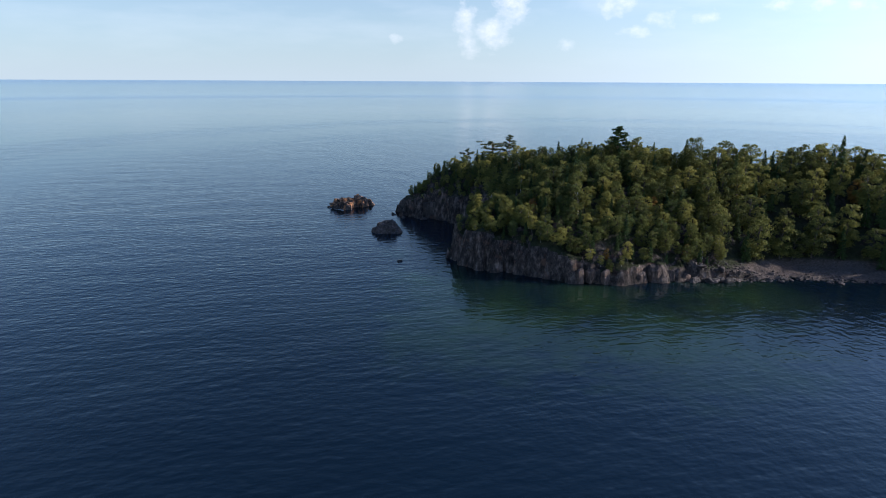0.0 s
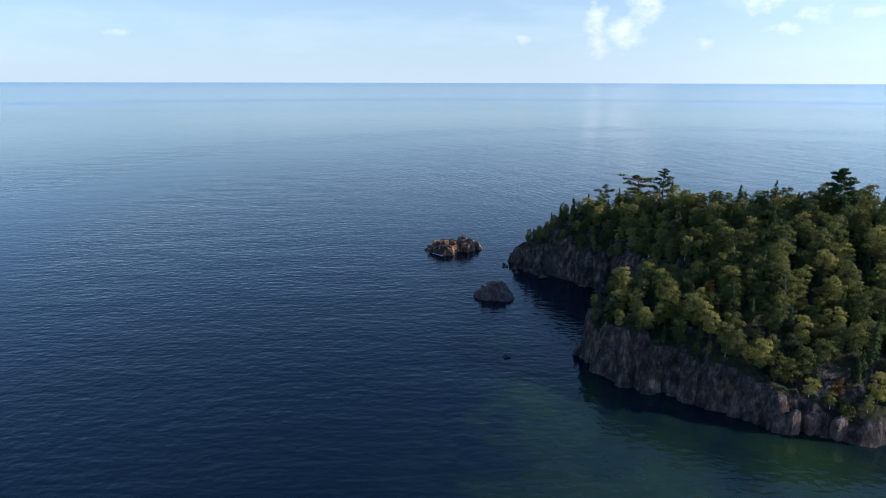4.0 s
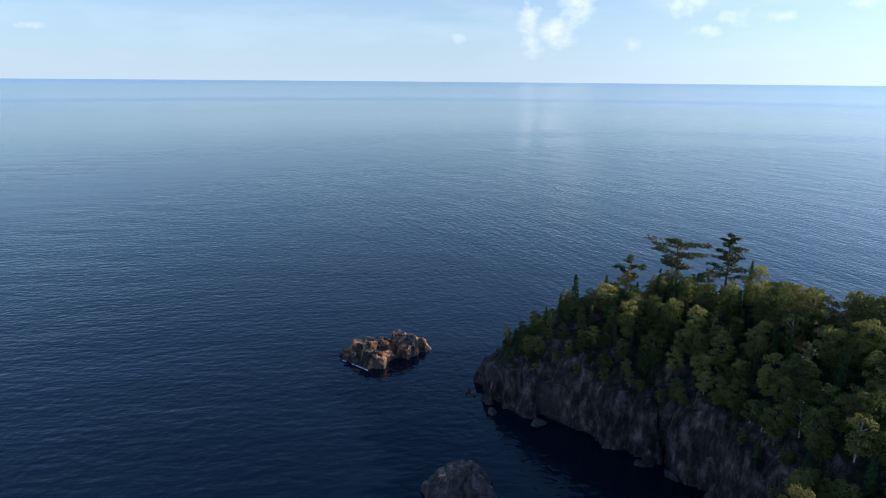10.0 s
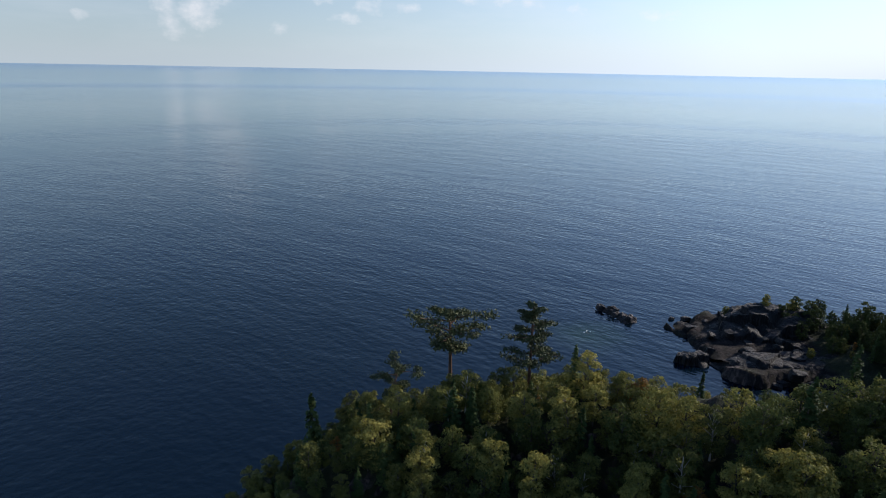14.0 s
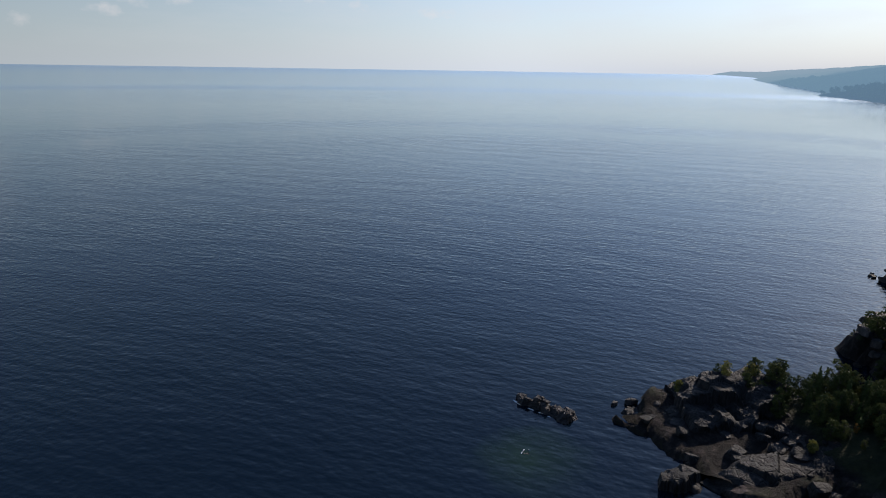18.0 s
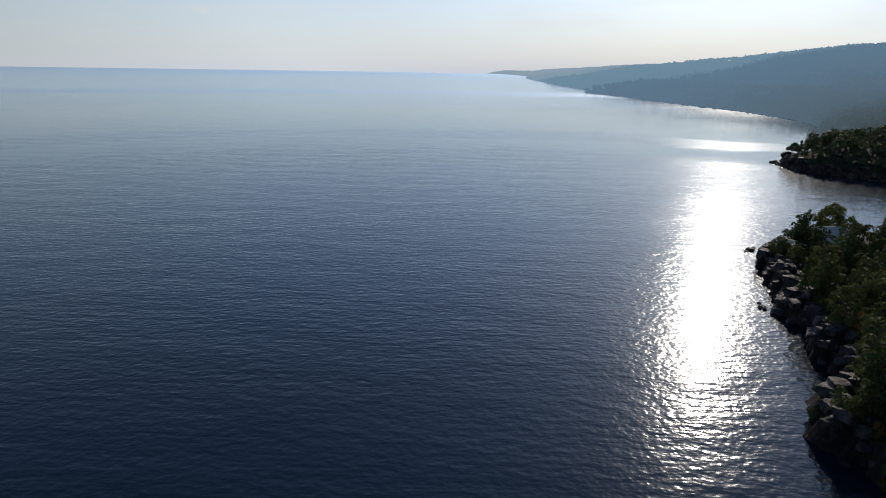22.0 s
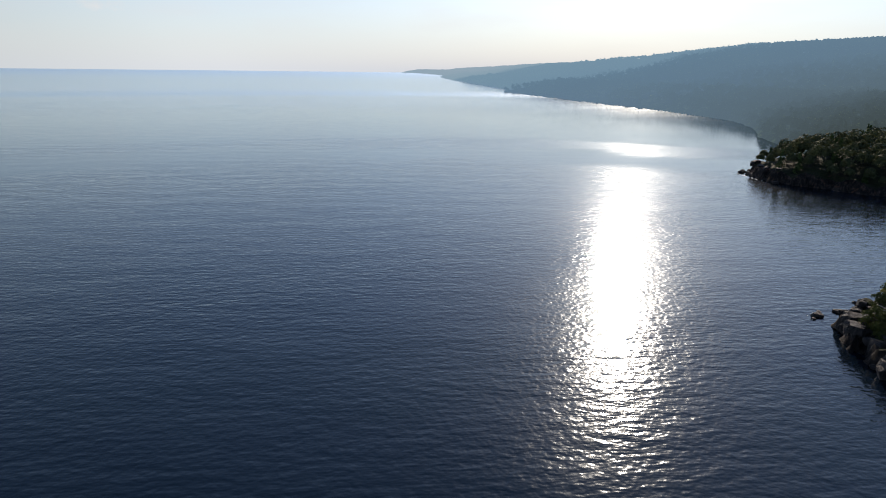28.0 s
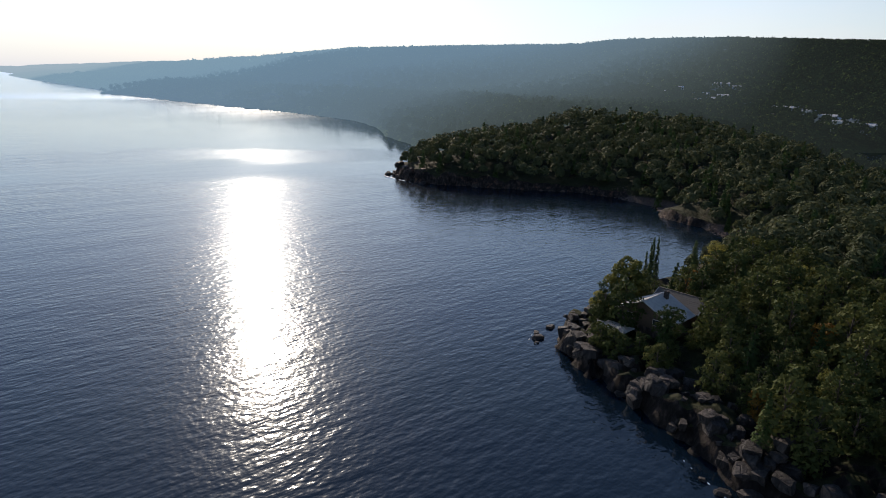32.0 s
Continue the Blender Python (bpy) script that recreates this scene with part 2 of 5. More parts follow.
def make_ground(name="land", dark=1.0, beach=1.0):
    """Rock where it is steep, leaf litter and moss where trees stand, pebbles near the water. dark below 1 puts shade
    into the rock colour.
    """
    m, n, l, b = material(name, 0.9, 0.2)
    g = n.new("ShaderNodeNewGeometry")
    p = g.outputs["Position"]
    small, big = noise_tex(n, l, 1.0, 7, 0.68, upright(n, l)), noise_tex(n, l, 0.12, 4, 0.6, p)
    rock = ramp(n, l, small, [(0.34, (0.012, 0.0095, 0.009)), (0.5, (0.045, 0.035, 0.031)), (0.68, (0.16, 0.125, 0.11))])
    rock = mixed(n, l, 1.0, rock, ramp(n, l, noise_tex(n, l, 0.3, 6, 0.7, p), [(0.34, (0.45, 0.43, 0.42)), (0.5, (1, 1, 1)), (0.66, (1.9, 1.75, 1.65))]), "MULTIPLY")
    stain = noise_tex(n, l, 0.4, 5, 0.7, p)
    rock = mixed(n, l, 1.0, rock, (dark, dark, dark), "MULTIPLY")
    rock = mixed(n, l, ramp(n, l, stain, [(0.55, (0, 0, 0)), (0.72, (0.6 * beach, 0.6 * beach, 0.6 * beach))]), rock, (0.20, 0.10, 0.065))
    soil = ramp(n, l, noise_tex(n, l, 0.8, 6, 0.7, p), [(0.3, (0.012, 0.015, 0.006)), (0.55, (0.026, 0.03, 0.011)), (0.75, (0.048, 0.043, 0.02))])
    pebble = ramp(n, l, noise_tex(n, l, 2.6, 3, 0.7, p), [(0.3, (0.04, 0.029, 0.025)), (0.5, (0.088, 0.066, 0.058)), (0.72, (0.17, 0.13, 0.115))])
    sep = n.new("ShaderNodeSeparateXYZ")
    l.new(g.outputs["True Normal"], sep.inputs[0])
    flat = ramp(n, l, maths(n, l, "ADD", sep.outputs["Z"], maths(n, l, "MULTIPLY", maths(n, l, "SUBTRACT", big, 0.5), 0.5)), [(0.62, (0, 0, 0)), (0.8, (1, 1, 1))])
    c = mixed(n, l, flat, rock, soil)
    z = n.new("ShaderNodeSeparateXYZ")
    l.new(p, z.inputs[0])
    low = maths(n, l, "MULTIPLY", ramp(n, l, maths(n, l, "MULTIPLY", z.outputs["Z"], 0.2), [(0.34, (1, 1, 1)), (0.46, (0, 0, 0))]), flat)
    c = mixed(n, l, low, c, mixed(n, l, beach, rock, pebble))
    l.new(c, b.inputs["Base Color"])
    bump(n, l, b, small, 0.9, 0.6)
    return m


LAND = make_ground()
# darkened copies of land: shade of the backlit shores put into the rock colour
LAND_COVE_SHADED = make_ground("shaded_cove_land", 0.42, 1.0)
LAND_SHADED = make_ground("shaded_land", 0.27, 0.0)


def make_leaf(name, dark, mid, light, shine=0.1, through_light=0.25):
    m, n, l, b = material(name, 0.7, shine)
    info, geo = n.new("ShaderNodeObjectInfo"), n.new("ShaderNodeNewGeometry")
    each = maths(n, l, "ADD", maths(n, l, "MULTIPLY", info.outputs["Random"], 0.62), maths(n, l, "MULTIPLY", geo.outputs["Random Per Island"], 0.38))
    c = ramp(n, l, each, [(0.08, dark), (0.5, mid), (0.92, light)])
    l.new(c, b.inputs["Base Color"])
    t = n.new("ShaderNodeBsdfTranslucent")
    l.new(c, t.inputs["Color"])
    mix = n.new("ShaderNodeMixShader")
    mix.inputs[0].default_value = through_light
    l.new(b.outputs[0], mix.inputs[1])
    l.new(t.outputs[0], mix.inputs[2])
    l.new(mix.outputs[0], n["Material Output"].inputs[0])
    return m


LEAF = make_leaf("birch_leaves", (0.056, 0.066, 0.021), (0.165, 0.165, 0.043), (0.36, 0.31, 0.08), 0.12, 0.36)
# darker leaf copy: shade of the backlit shore trees put into the colour
LEAF_BACKLIT = make_leaf("backlit_leaves", (0.034, 0.050, 0.018), (0.060, 0.078, 0.027), (0.105, 0.112, 0.036), 0.06, 0.25)
LEAF_ALDER = make_leaf("alder_leaves", (0.045, 0.062, 0.02), (0.11, 0.128, 0.036), (0.21, 0.205, 0.056), 0.12, 0.34)
LEAF_AUTUMN = make_leaf("turning_leaves", (0.14, 0.10, 0.02), (0.24, 0.11, 0.03), (0.30, 0.17, 0.045))
NEEDLE = make_leaf("spruce_needles", (0.032, 0.055, 0.018), (0.052, 0.082, 0.026), (0.092, 0.118, 0.037), 0.08, 0.15)
NEEDLE_PINE = make_leaf("pine_needles", (0.03, 0.044, 0.018), (0.052, 0.066, 0.026), (0.084, 0.092, 0.034), 0.2, 0.12)


def make_bark(name, a, c, scale):
    m, n, l, b = material(name, 0.85, 0.2)
    l.new(ramp(n, l, noise_tex(n, l, scale, 5, 0.7), [(0.35, a), (0.6, c)]), b.inputs["Base Color"])
    return m


BARK = make_bark("grey_bark", (0.05, 0.04, 0.033), (0.15, 0.125, 0.105), 3.0)
BARK_BIRCH = make_bark("birch_bark", (0.16, 0.14, 0.12), (0.62, 0.59, 0.54), 1.6)
BARK_PINE = make_bark("pine_bark", (0.06, 0.035, 0.025), (0.20, 0.11, 0.07), 2.0)


# lake bed showing through: centre and reach in metres
SHALLOWS = [(10, 108, 52), (44, 104, 52), (-4, 132, 26), (30, 124, 26), (62, 128, 30), (-16, 150, 14), (46, 250, 16)]


def make_water():
    m, n, l, b = material("lake_water", 0.14, 0.5)
    p = world_place(n)
    big = noise_tex(n, l, 0.012, 3, 0.5, p)
    c = ramp(n, l, big, [(0.3, (0.002, 0.007, 0.014)), (0.7, (0.003, 0.010, 0.019))])
    for sx, sy, sr in SHALLOWS:
        sep = n.new("ShaderNodeVectorMath")
        sep.operation = "DISTANCE"
        l.new(p, sep.inputs[0])
        sep.inputs[1].default_value = (sx, sy, 0)
        edge = maths(n, l, "ADD", maths(n, l, "MULTIPLY", sep.outputs["Value"], 1 / sr), maths(n, l, "MULTIPLY", noise_tex(n, l, 0.12, 4, 0.6, p), 0.9))
        c = mixed(n, l, ramp(n, l, edge, [(0.45, (1, 1, 1)), (1.0, (0, 0, 0))]), c, (0.013, 0.03, 0.014))

    def crests(bearing, stretch):
        """Places drawn out along the crests of a train of waves."""
        turn = n.new("ShaderNodeVectorRotate")
        turn.rotation_type = "Z_AXIS"
        turn.inputs["Angle"].default_value = radians(-bearing)
        l.new(p, turn.inputs["Vector"])
        mp = n.new("ShaderNodeMapping")
        mp.inputs["Scale"].default_value = (stretch, 1.0, 1.0)
        l.new(turn.outputs[0], mp.inputs["Vector"])
        return mp.outputs[0]

    west, north, gust = crests(20, 0.42), crests(-58, 0.42), crests(-35, 0.3)
    streak = noise_tex(n, l, 0.02, 3, 0.5, gust)
    away = n.new("ShaderNodeVectorMath")
    away.operation = "DISTANCE"
    l.new(p, away.inputs[0])
    away.inputs[1].default_value = (60, 220, 0)
    far = ramp(n, l, maths(n, l, "MULTIPLY", away.outputs["Value"], 1 / 5000), [(0.03, (0, 0, 0)), (0.24, (0.2, 0.2, 0.2)), (0.27, (0.2, 0.2, 0.2)), (0.30, (0.9, 0.9, 0.9)), (0.36, (0.25, 0.25, 0.25)), (0.6, (0.3, 0.3, 0.3)), (0.8, (1, 1, 1))])
    rough = maths(n, l, "ADD", maths(n, l, "MULTIPLY", far, 0.13), maths(n, l, "ADD", 0.092, maths(n, l, "MULTIPLY", streak, 0.06)))
    side = n.new("ShaderNodeVectorMath")
    side.operation = "DOT_PRODUCT"
    l.new(p, side.inputs[0])
    side.inputs[1].default_value = (0.004, 0.004, 0)
    turned = ramp(n, l, side.outputs["Value"], [(0.45, (0, 0, 0)), (1.0, (1, 1, 1))])

    def train(scale, detail, rough_ness):
        return mixed(n, l, turned, noise_tex(n, l, scale, detail, rough_ness, west), noise_tex(n, l, scale, detail, rough_ness, north))

    swell, chop = train(0.09, 1, 0.4), train(0.52, 1.8, 0.55)
    rip = noise_tex(n, l, 0.8, 1.4, 0.5, p)
    calmer = ramp(n, l, noise_tex(n, l, 0.011, 3, 0.55, gust), [(0.36, (0.6, 0.6, 0.6)), (0.62, (1, 1, 1))])
    fade = ramp(n, l, maths(n, l, "MULTIPLY", away.outputs["Value"], 1 / 1000), [(0.15, (1, 1, 1)), (0.5, (0.65, 0.65, 0.65))])
    h = maths(n, l, "ADD", maths(n, l, "MULTIPLY", swell, 0.36), maths(n, l, "ADD", maths(n, l, "MULTIPLY", maths(n, l, "MULTIPLY", chop, calmer), 0.33), maths(n, l, "MULTIPLY", maths(n, l, "MULTIPLY", rip, fade), 0.12)))
    relief = n.new("ShaderNodeBump")
    relief.inputs["Distance"].default_value = 0.59
    # calmer water past a ragged line out in the lake, with one lane of wind beyond it
    ring = n.new("ShaderNodeVectorMath")
    ring.operation = "DISTANCE"
    l.new(p, ring.inputs[0])
    ring.inputs[1].default_value = (130, 320, 0)
    edge_at = maths(n, l, "ADD", maths(n, l, "MULTIPLY", ring.outputs["Value"], 1 / 1000), maths(n, l, "MULTIPLY", streak, 0.09))
    calm = ramp(n, l, edge_at, [(0.35, (0, 0, 0)), (0.385, (1, 1, 1)), (0.42, (1, 1, 1)), (0.44, (0, 0, 0)), (0.49, (0, 0, 0)), (0.51, (1, 1, 1)), (0.75, (1, 1, 1)), (1.0, (0.35, 0.35, 0.35))])
    l.new(maths(n, l, "SUBTRACT", 1.0, maths(n, l, "MULTIPLY", calm, 0.6)), relief.inputs["Strength"])
    l.new(h, relief.inputs["Height"])
    body, gloss, edge, mix = n.new("ShaderNodeBsdfDiffuse"), n.new("ShaderNodeBsdfGlossy"), n.new("ShaderNodeFresnel"), n.new("ShaderNodeMixShader")
    l.new(c, body.inputs["Color"])
    gloss.inputs["Color"].default_value = (0.89, 0.96, 1.0, 1)
    edge.inputs["IOR"].default_value = 1.333
    for sock in (gloss.inputs["Normal"], edge.inputs["Normal"]):
        l.new(relief.outputs[0], sock)
    l.new(maths(n, l, "SUBTRACT", rough, maths(n, l, "MULTIPLY", calm, 0.055)), gloss.inputs["Roughness"])
    l.new(edge.outputs[0], mix.inputs[0])
    l.new(body.outputs[0], mix.inputs[1])
    l.new(gloss.outputs[0], mix.inputs[2])
    l.new(mix.outputs[0], n["Material Output"].inputs[0])
    n.remove(b)
    return m


WATER = make_water()


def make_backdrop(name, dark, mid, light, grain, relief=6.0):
    """Woods far off, with the lake's blue haze added as a glow."""
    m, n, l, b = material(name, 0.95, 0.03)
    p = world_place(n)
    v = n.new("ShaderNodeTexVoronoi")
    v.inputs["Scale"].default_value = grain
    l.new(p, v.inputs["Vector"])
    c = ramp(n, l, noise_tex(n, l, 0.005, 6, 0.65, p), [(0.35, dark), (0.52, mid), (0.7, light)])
    # crowns coloured darker towards the edges of their cells
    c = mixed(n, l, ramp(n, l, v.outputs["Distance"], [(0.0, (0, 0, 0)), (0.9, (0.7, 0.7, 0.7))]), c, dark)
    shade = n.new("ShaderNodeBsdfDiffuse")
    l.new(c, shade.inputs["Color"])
    # haze painted in: a bluish glow that grows along the far shore
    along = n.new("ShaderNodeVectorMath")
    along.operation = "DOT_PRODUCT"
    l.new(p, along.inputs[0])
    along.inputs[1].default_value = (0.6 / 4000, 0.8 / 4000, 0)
    haze_glow = ramp(n, l, along.outputs["Value"], [(0.03, (0.006, 0.008, 0.009)), (0.085, (0.012, 0.017, 0.019)), (0.13, (0.048, 0.072, 0.086)), (0.19, (0.092, 0.155, 0.215)), (0.30, (0.112, 0.208, 0.315)), (0.425, (0.115, 0.222, 0.34)), (0.455, (0.155, 0.29, 0.425)), (0.70, (0.165, 0.305, 0.44)), (0.73, (0.23, 0.375, 0.50)), (0.95, (0.27, 0.405, 0.53))])
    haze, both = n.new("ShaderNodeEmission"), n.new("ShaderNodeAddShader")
    l.new(haze_glow, haze.inputs["Color"])
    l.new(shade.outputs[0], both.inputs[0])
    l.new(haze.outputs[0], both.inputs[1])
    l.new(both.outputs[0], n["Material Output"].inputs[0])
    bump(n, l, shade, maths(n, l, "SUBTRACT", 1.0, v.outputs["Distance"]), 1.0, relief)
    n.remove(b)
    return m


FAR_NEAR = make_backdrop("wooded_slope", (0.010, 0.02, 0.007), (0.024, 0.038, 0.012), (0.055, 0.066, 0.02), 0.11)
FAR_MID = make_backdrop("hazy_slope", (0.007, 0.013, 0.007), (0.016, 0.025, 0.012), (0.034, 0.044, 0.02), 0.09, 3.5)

VEILED = make_backdrop("hazed_crowns", (0.018, 0.034, 0.012), (0.042, 0.062, 0.02), (0.08, 0.094, 0.031), 0.2)

# ---- plan of the shore: corners in metres, land on the right-hand side when walked in order ----
BEACH_SHORE = [(600, -60), (400, 20), (240, 92), (150, 122), (96, 140.5), (80.1, 141.2), (63.3, 137.8), (51.4, 136.6), (41.5, 133.4)]
HEADLAND_SHORE = [(34.6, 132.3), (25.6, 133.1), (15.6, 136.4), (9.6, 138.7), (3.6, 141.6), (-2.5, 148.4), (-0.7, 155.4), (6.1, 162.4), (8.9, 172.4), (4.9, 181.0), (-1.0, 187.0), (-7.0, 190.2),
                  (-13.2, 193.4), (-19.6, 195.2), (-23.0, 198.2), (-24.6, 203.4), (-22.8, 210.0), (-16.4, 217.2), (-4.2, 223.6), (12.7, 225), (28.6, 222.3), (43.6, 217.7), (56.7, 213), (64, 210)]
COVE_SHORE = [(71.1, 213.8), (70.3, 220.9), (62.3, 224.1), (59.4, 229.2), (62.6, 234.2), (61.8, 240.3), (64.9, 244.2), (65.1, 250.3), (72.2, 252.1), (81.2, 248.9), (90.1, 242.6), (97, 233.3),
              (106, 230.1), (113.1, 232.9), (117.4, 239.9), (124.5, 242.4), (132.6, 241.5), (140.6, 238.3)]
POINT_SHORE = [(147.7, 241.2), (155.9, 245), (165.5, 246.3), (173.6, 252.8), (186, 254.6), (196.3, 257), (206.8, 259.6), (216.4, 262.6), (227.5, 263), (234, 259), (243, 249.9), (252.6, 233.5),
               (266.3, 215), (283.8, 190.3)]
BAY_SHORE = [(299.5, 173.8), (306.4, 169.6), (317.7, 173.3), (328.7, 172), (340, 178.8), (348.2, 180.6), (356.1, 175.4), (370.2, 174), (389.7, 181.6), (404.3, 197.4), (412.1, 223.4), (419.8, 246.4),
             (429.6, 271.4), (442, 280.2), (460.3, 286.8), (472.3, 282.5), (502.4, 273.6), (562.6, 256), (625.5, 263.5), (698.7, 281.8), (795.9, 287.5)]
FAR_SHORE = [(899.7, 312.1), (1031.4, 393.6), (1169, 505.2), (1321, 627), (1504, 762), (1651, 896), (1732, 870), (2144, 1137), (2660, 1507), (3134, 1838), (3224, 1816), (3585, 2080),
             (3949, 2424), (4168, 2660)]
SHORE = BEACH_SHORE + HEADLAND_SHORE + COVE_SHORE + POINT_SHORE + BAY_SHORE + FAR_SHORE
OUTLINE = np.array(SHORE + [(4900, 2660), (4900, -4000), (700, -4000)], float)


def shore_distance(x, y):
    """Metres from the waterline, more than 0 on land."""
    x, y = np.asarray(x, float), np.asarray(y, float)
    best, inside = np.full(x.shape, 1e9), np.zeros(x.shape, bool)
    for (ax, ay), (bx, by) in zip(OUTLINE, np.roll(OUTLINE, -1, 0)):
        dx, dy = bx - ax, by - ay
        k = np.clip(((x - ax) * dx + (y - ay) * dy) / (dx * dx + dy * dy), 0, 1)
        best = np.minimum(best, np.hypot(x - ax - k * dx, y - ay - k * dy))
        cross = (ay > y) != (by > y)
        with np.errstate(divide="ignore", invalid="ignore"):
            inside ^= cross & (x < (bx - ax) * (y - ay) / (by - ay) + ax)
    return np.where(inside, best, -best)


def waves(x, y, seed, size, octaves=4):
    """Smooth random relief, about -1 to 1."""
    rng = np.random.default_rng(seed)
    total = np.zeros(np.shape(x))
    for o in range(octaves):
        for _ in range(5):
            a, ph = rng.uniform(0, 2 * np.pi), rng.uniform(0, 6.28)
            k = 2 * np.pi / (size * 0.55 ** o * rng.uniform(0.7, 1.4))
            total += np.sin(k * (x * np.cos(a) + y * np.sin(a)) + ph) * 0.5 ** o
    return total / 4


def cells(x, y, size, seed):
    """For each place the random value and the centre of the joint block that it belongs to."""
    gx, gy = np.floor(x / size), np.floor(y / size)
    best = np.full(np.shape(x), 1e9)
    val, bx, by = np.zeros(np.shape(x)), np.zeros(np.shape(x)), np.zeros(np.shape(x))
    for di in (-1, 0, 1):
        for dj in (-1, 0, 1):
            cx, cy = gx + di, gy + dj
            r = [np.mod(np.sin(cx * a + cy * b + seed * 7.31) * 43758.5453, 1) for a, b in ((127.1, 311.7), (269.5, 183.3), (419.2, 371.9))]
            px, py = (cx + 0.1 + 0.8 * r[0]) * size, (cy + 0.1 + 0.8 * r[1]) * size
            d = (x - px) ** 2 + (y - py) ** 2
            k = d < best
            best, val, bx, by = np.where(k, d, best), np.where(k, r[2], val), np.where(k, px, bx), np.where(k, py, by)
    return val, bx, by


def near(x, y, cx, cy, r):
    return np.exp(-((x - cx) ** 2 + (y - cy) ** 2) / (r * r))


def beach_share(x, y):
    b = near(x, y, 84, 137.3, 24) + near(x, y, 120, 130, 26) + near(x, y, 70.1, 211.8, 8) + near(x, y, 370.2, 174, 16) + near(x, y, 317.6, 170.3, 11)
    b = b + near(x, y, 100.9, 230.2, 7)
    return np.clip(b * 1.25, 0, 1)


def lift(x, y):
    """The far lake and shore stand a little higher, as seen over so short a distance to the horizon."""
    k = np.clip((np.hypot(x - 60, y - 220) - 1900) / 2900, 0, 1)
    return 33 * k * k * (3 - 2 * k)


def ridge(x, y):
    """0 to 1: how near to the crest of the headland, steeper to the north."""
    rx = [-30, 0, 30, 60, 110, 160]
    ry = [205, 200, 188, 180, 176, 170]
    away = y - np.interp(x, rx, ry)
    k = np.exp(-(away / np.where(away > 0, 18.0, 40.0)) ** 2)
    return k * np.interp(x, [-40, -22, 5, 40, 110, 170], [0.45, 0.55, 0.85, 1.0, 0.9, 0.2])


def height(x, y, sd=None):
    sd = shore_distance(x, y) if sd is None else sd
    s = sd + np.where(x < 66, 0.2, -0.8) + 0.9 * waves(x, y, 3, 9, 3) + 1.3 * (cells(x, y, 2.3, 5)[0] - 0.5) + 1.9 * (cells(x, y, 5.8, 15)[0] - 0.5)
    cliff_top = 3.4 + 3.6 * np.clip(near(x, y, -4, 169.2, 52) * 1.6, 0, 1) + 2.6 * near(x, y, 6, 177, 16) + 1.2 * near(x, y, -1, 147, 14) + 2 * near(x, y, 441.4, 261, 50) - 1.5 * near(x, y, 34.6, 132.3, 12) - 2.6 * near(x, y, -25, 201, 9)
    cliff_top = cliff_top * (1 + 0.35 * (cells(x, y, 7.5, 25)[0] - 0.5)) + 0.9 * waves(x, y, 8, 14, 3)
    bare = np.clip(near(x, y, 70.8, 238, 15) * 1.5, 0, 1)
    cliff_top = cliff_top * (1 - 0.72 * bare)
    k = np.clip(s / 1.1, 0, 1)
    inland = np.clip(s - 1.3, 0, None)
    cliff = cliff_top * k + (15.5 * ridge(x, y) + 3.0) * (1 - bare) * (1 - np.exp(-inland / 17))
    cliff = cliff + 17 * np.clip((sd - 6) / 105, 0, 1) * np.clip((x - 335) / 60, 0, 1)
    beach = 0.10 * np.clip(sd, -4, 12) + 0.2 * np.clip(sd - 9, 0, 30)
    b = beach_share(x, y)
    h = cliff * (1 - b) + beach * b
    steps = np.clip((x - 134) / 8, 0, 1) * np.clip((262 - x) / 8, 0, 1) * np.clip((y - 226) / 8, 0, 1) * np.clip((15 - sd) / 6, 0, 1)
    h = h + steps * (2.4 * (cells(x, y, 3.6, 9)[0] - 0.62) + 0.8 * (cells(x, y, 1.5, 12)[0] - 0.5)) * np.clip(s / 1.5, 0, 1)
    far = np.hypot(x - 108, y - 304)
    bearing = np.degrees(np.arctan2(y - 304, x - 108))
    top = np.interp(bearing, [-180, -62, -41, -31, -22, -19, -8, 1, 9, 15.7, 23.6, 27.2, 31, 90],
                    [3.0, 3.2, 3.36, 3.66, 3.44, 3.03, 2.67, 2.24, 1.28, 0.92, 0.48, 0.2, 0.02, 0])
    crest = 44 + np.minimum(far, 3600) * np.tan(np.radians(top)) - lift(x, y)
    k = np.clip(np.minimum((far - 420) / 1900, (sd - 40) / np.interp(bearing, [-10, 10, 25], [700, 560, 300])), 0, 1)
    h = np.maximum(h, crest * k ** 0.9)
    under = np.clip(-s, 0, None)
    return np.where(s > 0, h, np.maximum(-0.55 * under, -9)) + 0.35 * waves(x, y, 11, 4.5, 3) * np.clip(s / 2, 0, 1) * (far < 900)


def grid_mesh(name, xs, ys, zf, mat, keep=None):
    gx, gy = np.meshgrid(xs, ys)
    z = zf(gx, gy)
    v = np.stack([gx, gy, z], -1).reshape(-1, 3)
    i = np.arange(len(xs) * len(ys)).reshape(len(ys), len(xs))
    f = np.stack([i[:-1, :-1], i[:-1, 1:], i[1:, 1:], i[1:, :-1]], -1).reshape(-1, 4)
    if keep is not None:
        ok = keep(gx, gy, z).reshape(-1)
        f = f[ok[f].any(1)]
        used = np.unique(f)
        back = np.zeros(len(v), int)
        back[used] = np.arange(len(used))
        v, f = v[used], back[f]
    return mesh(name, v, f, mat, True)


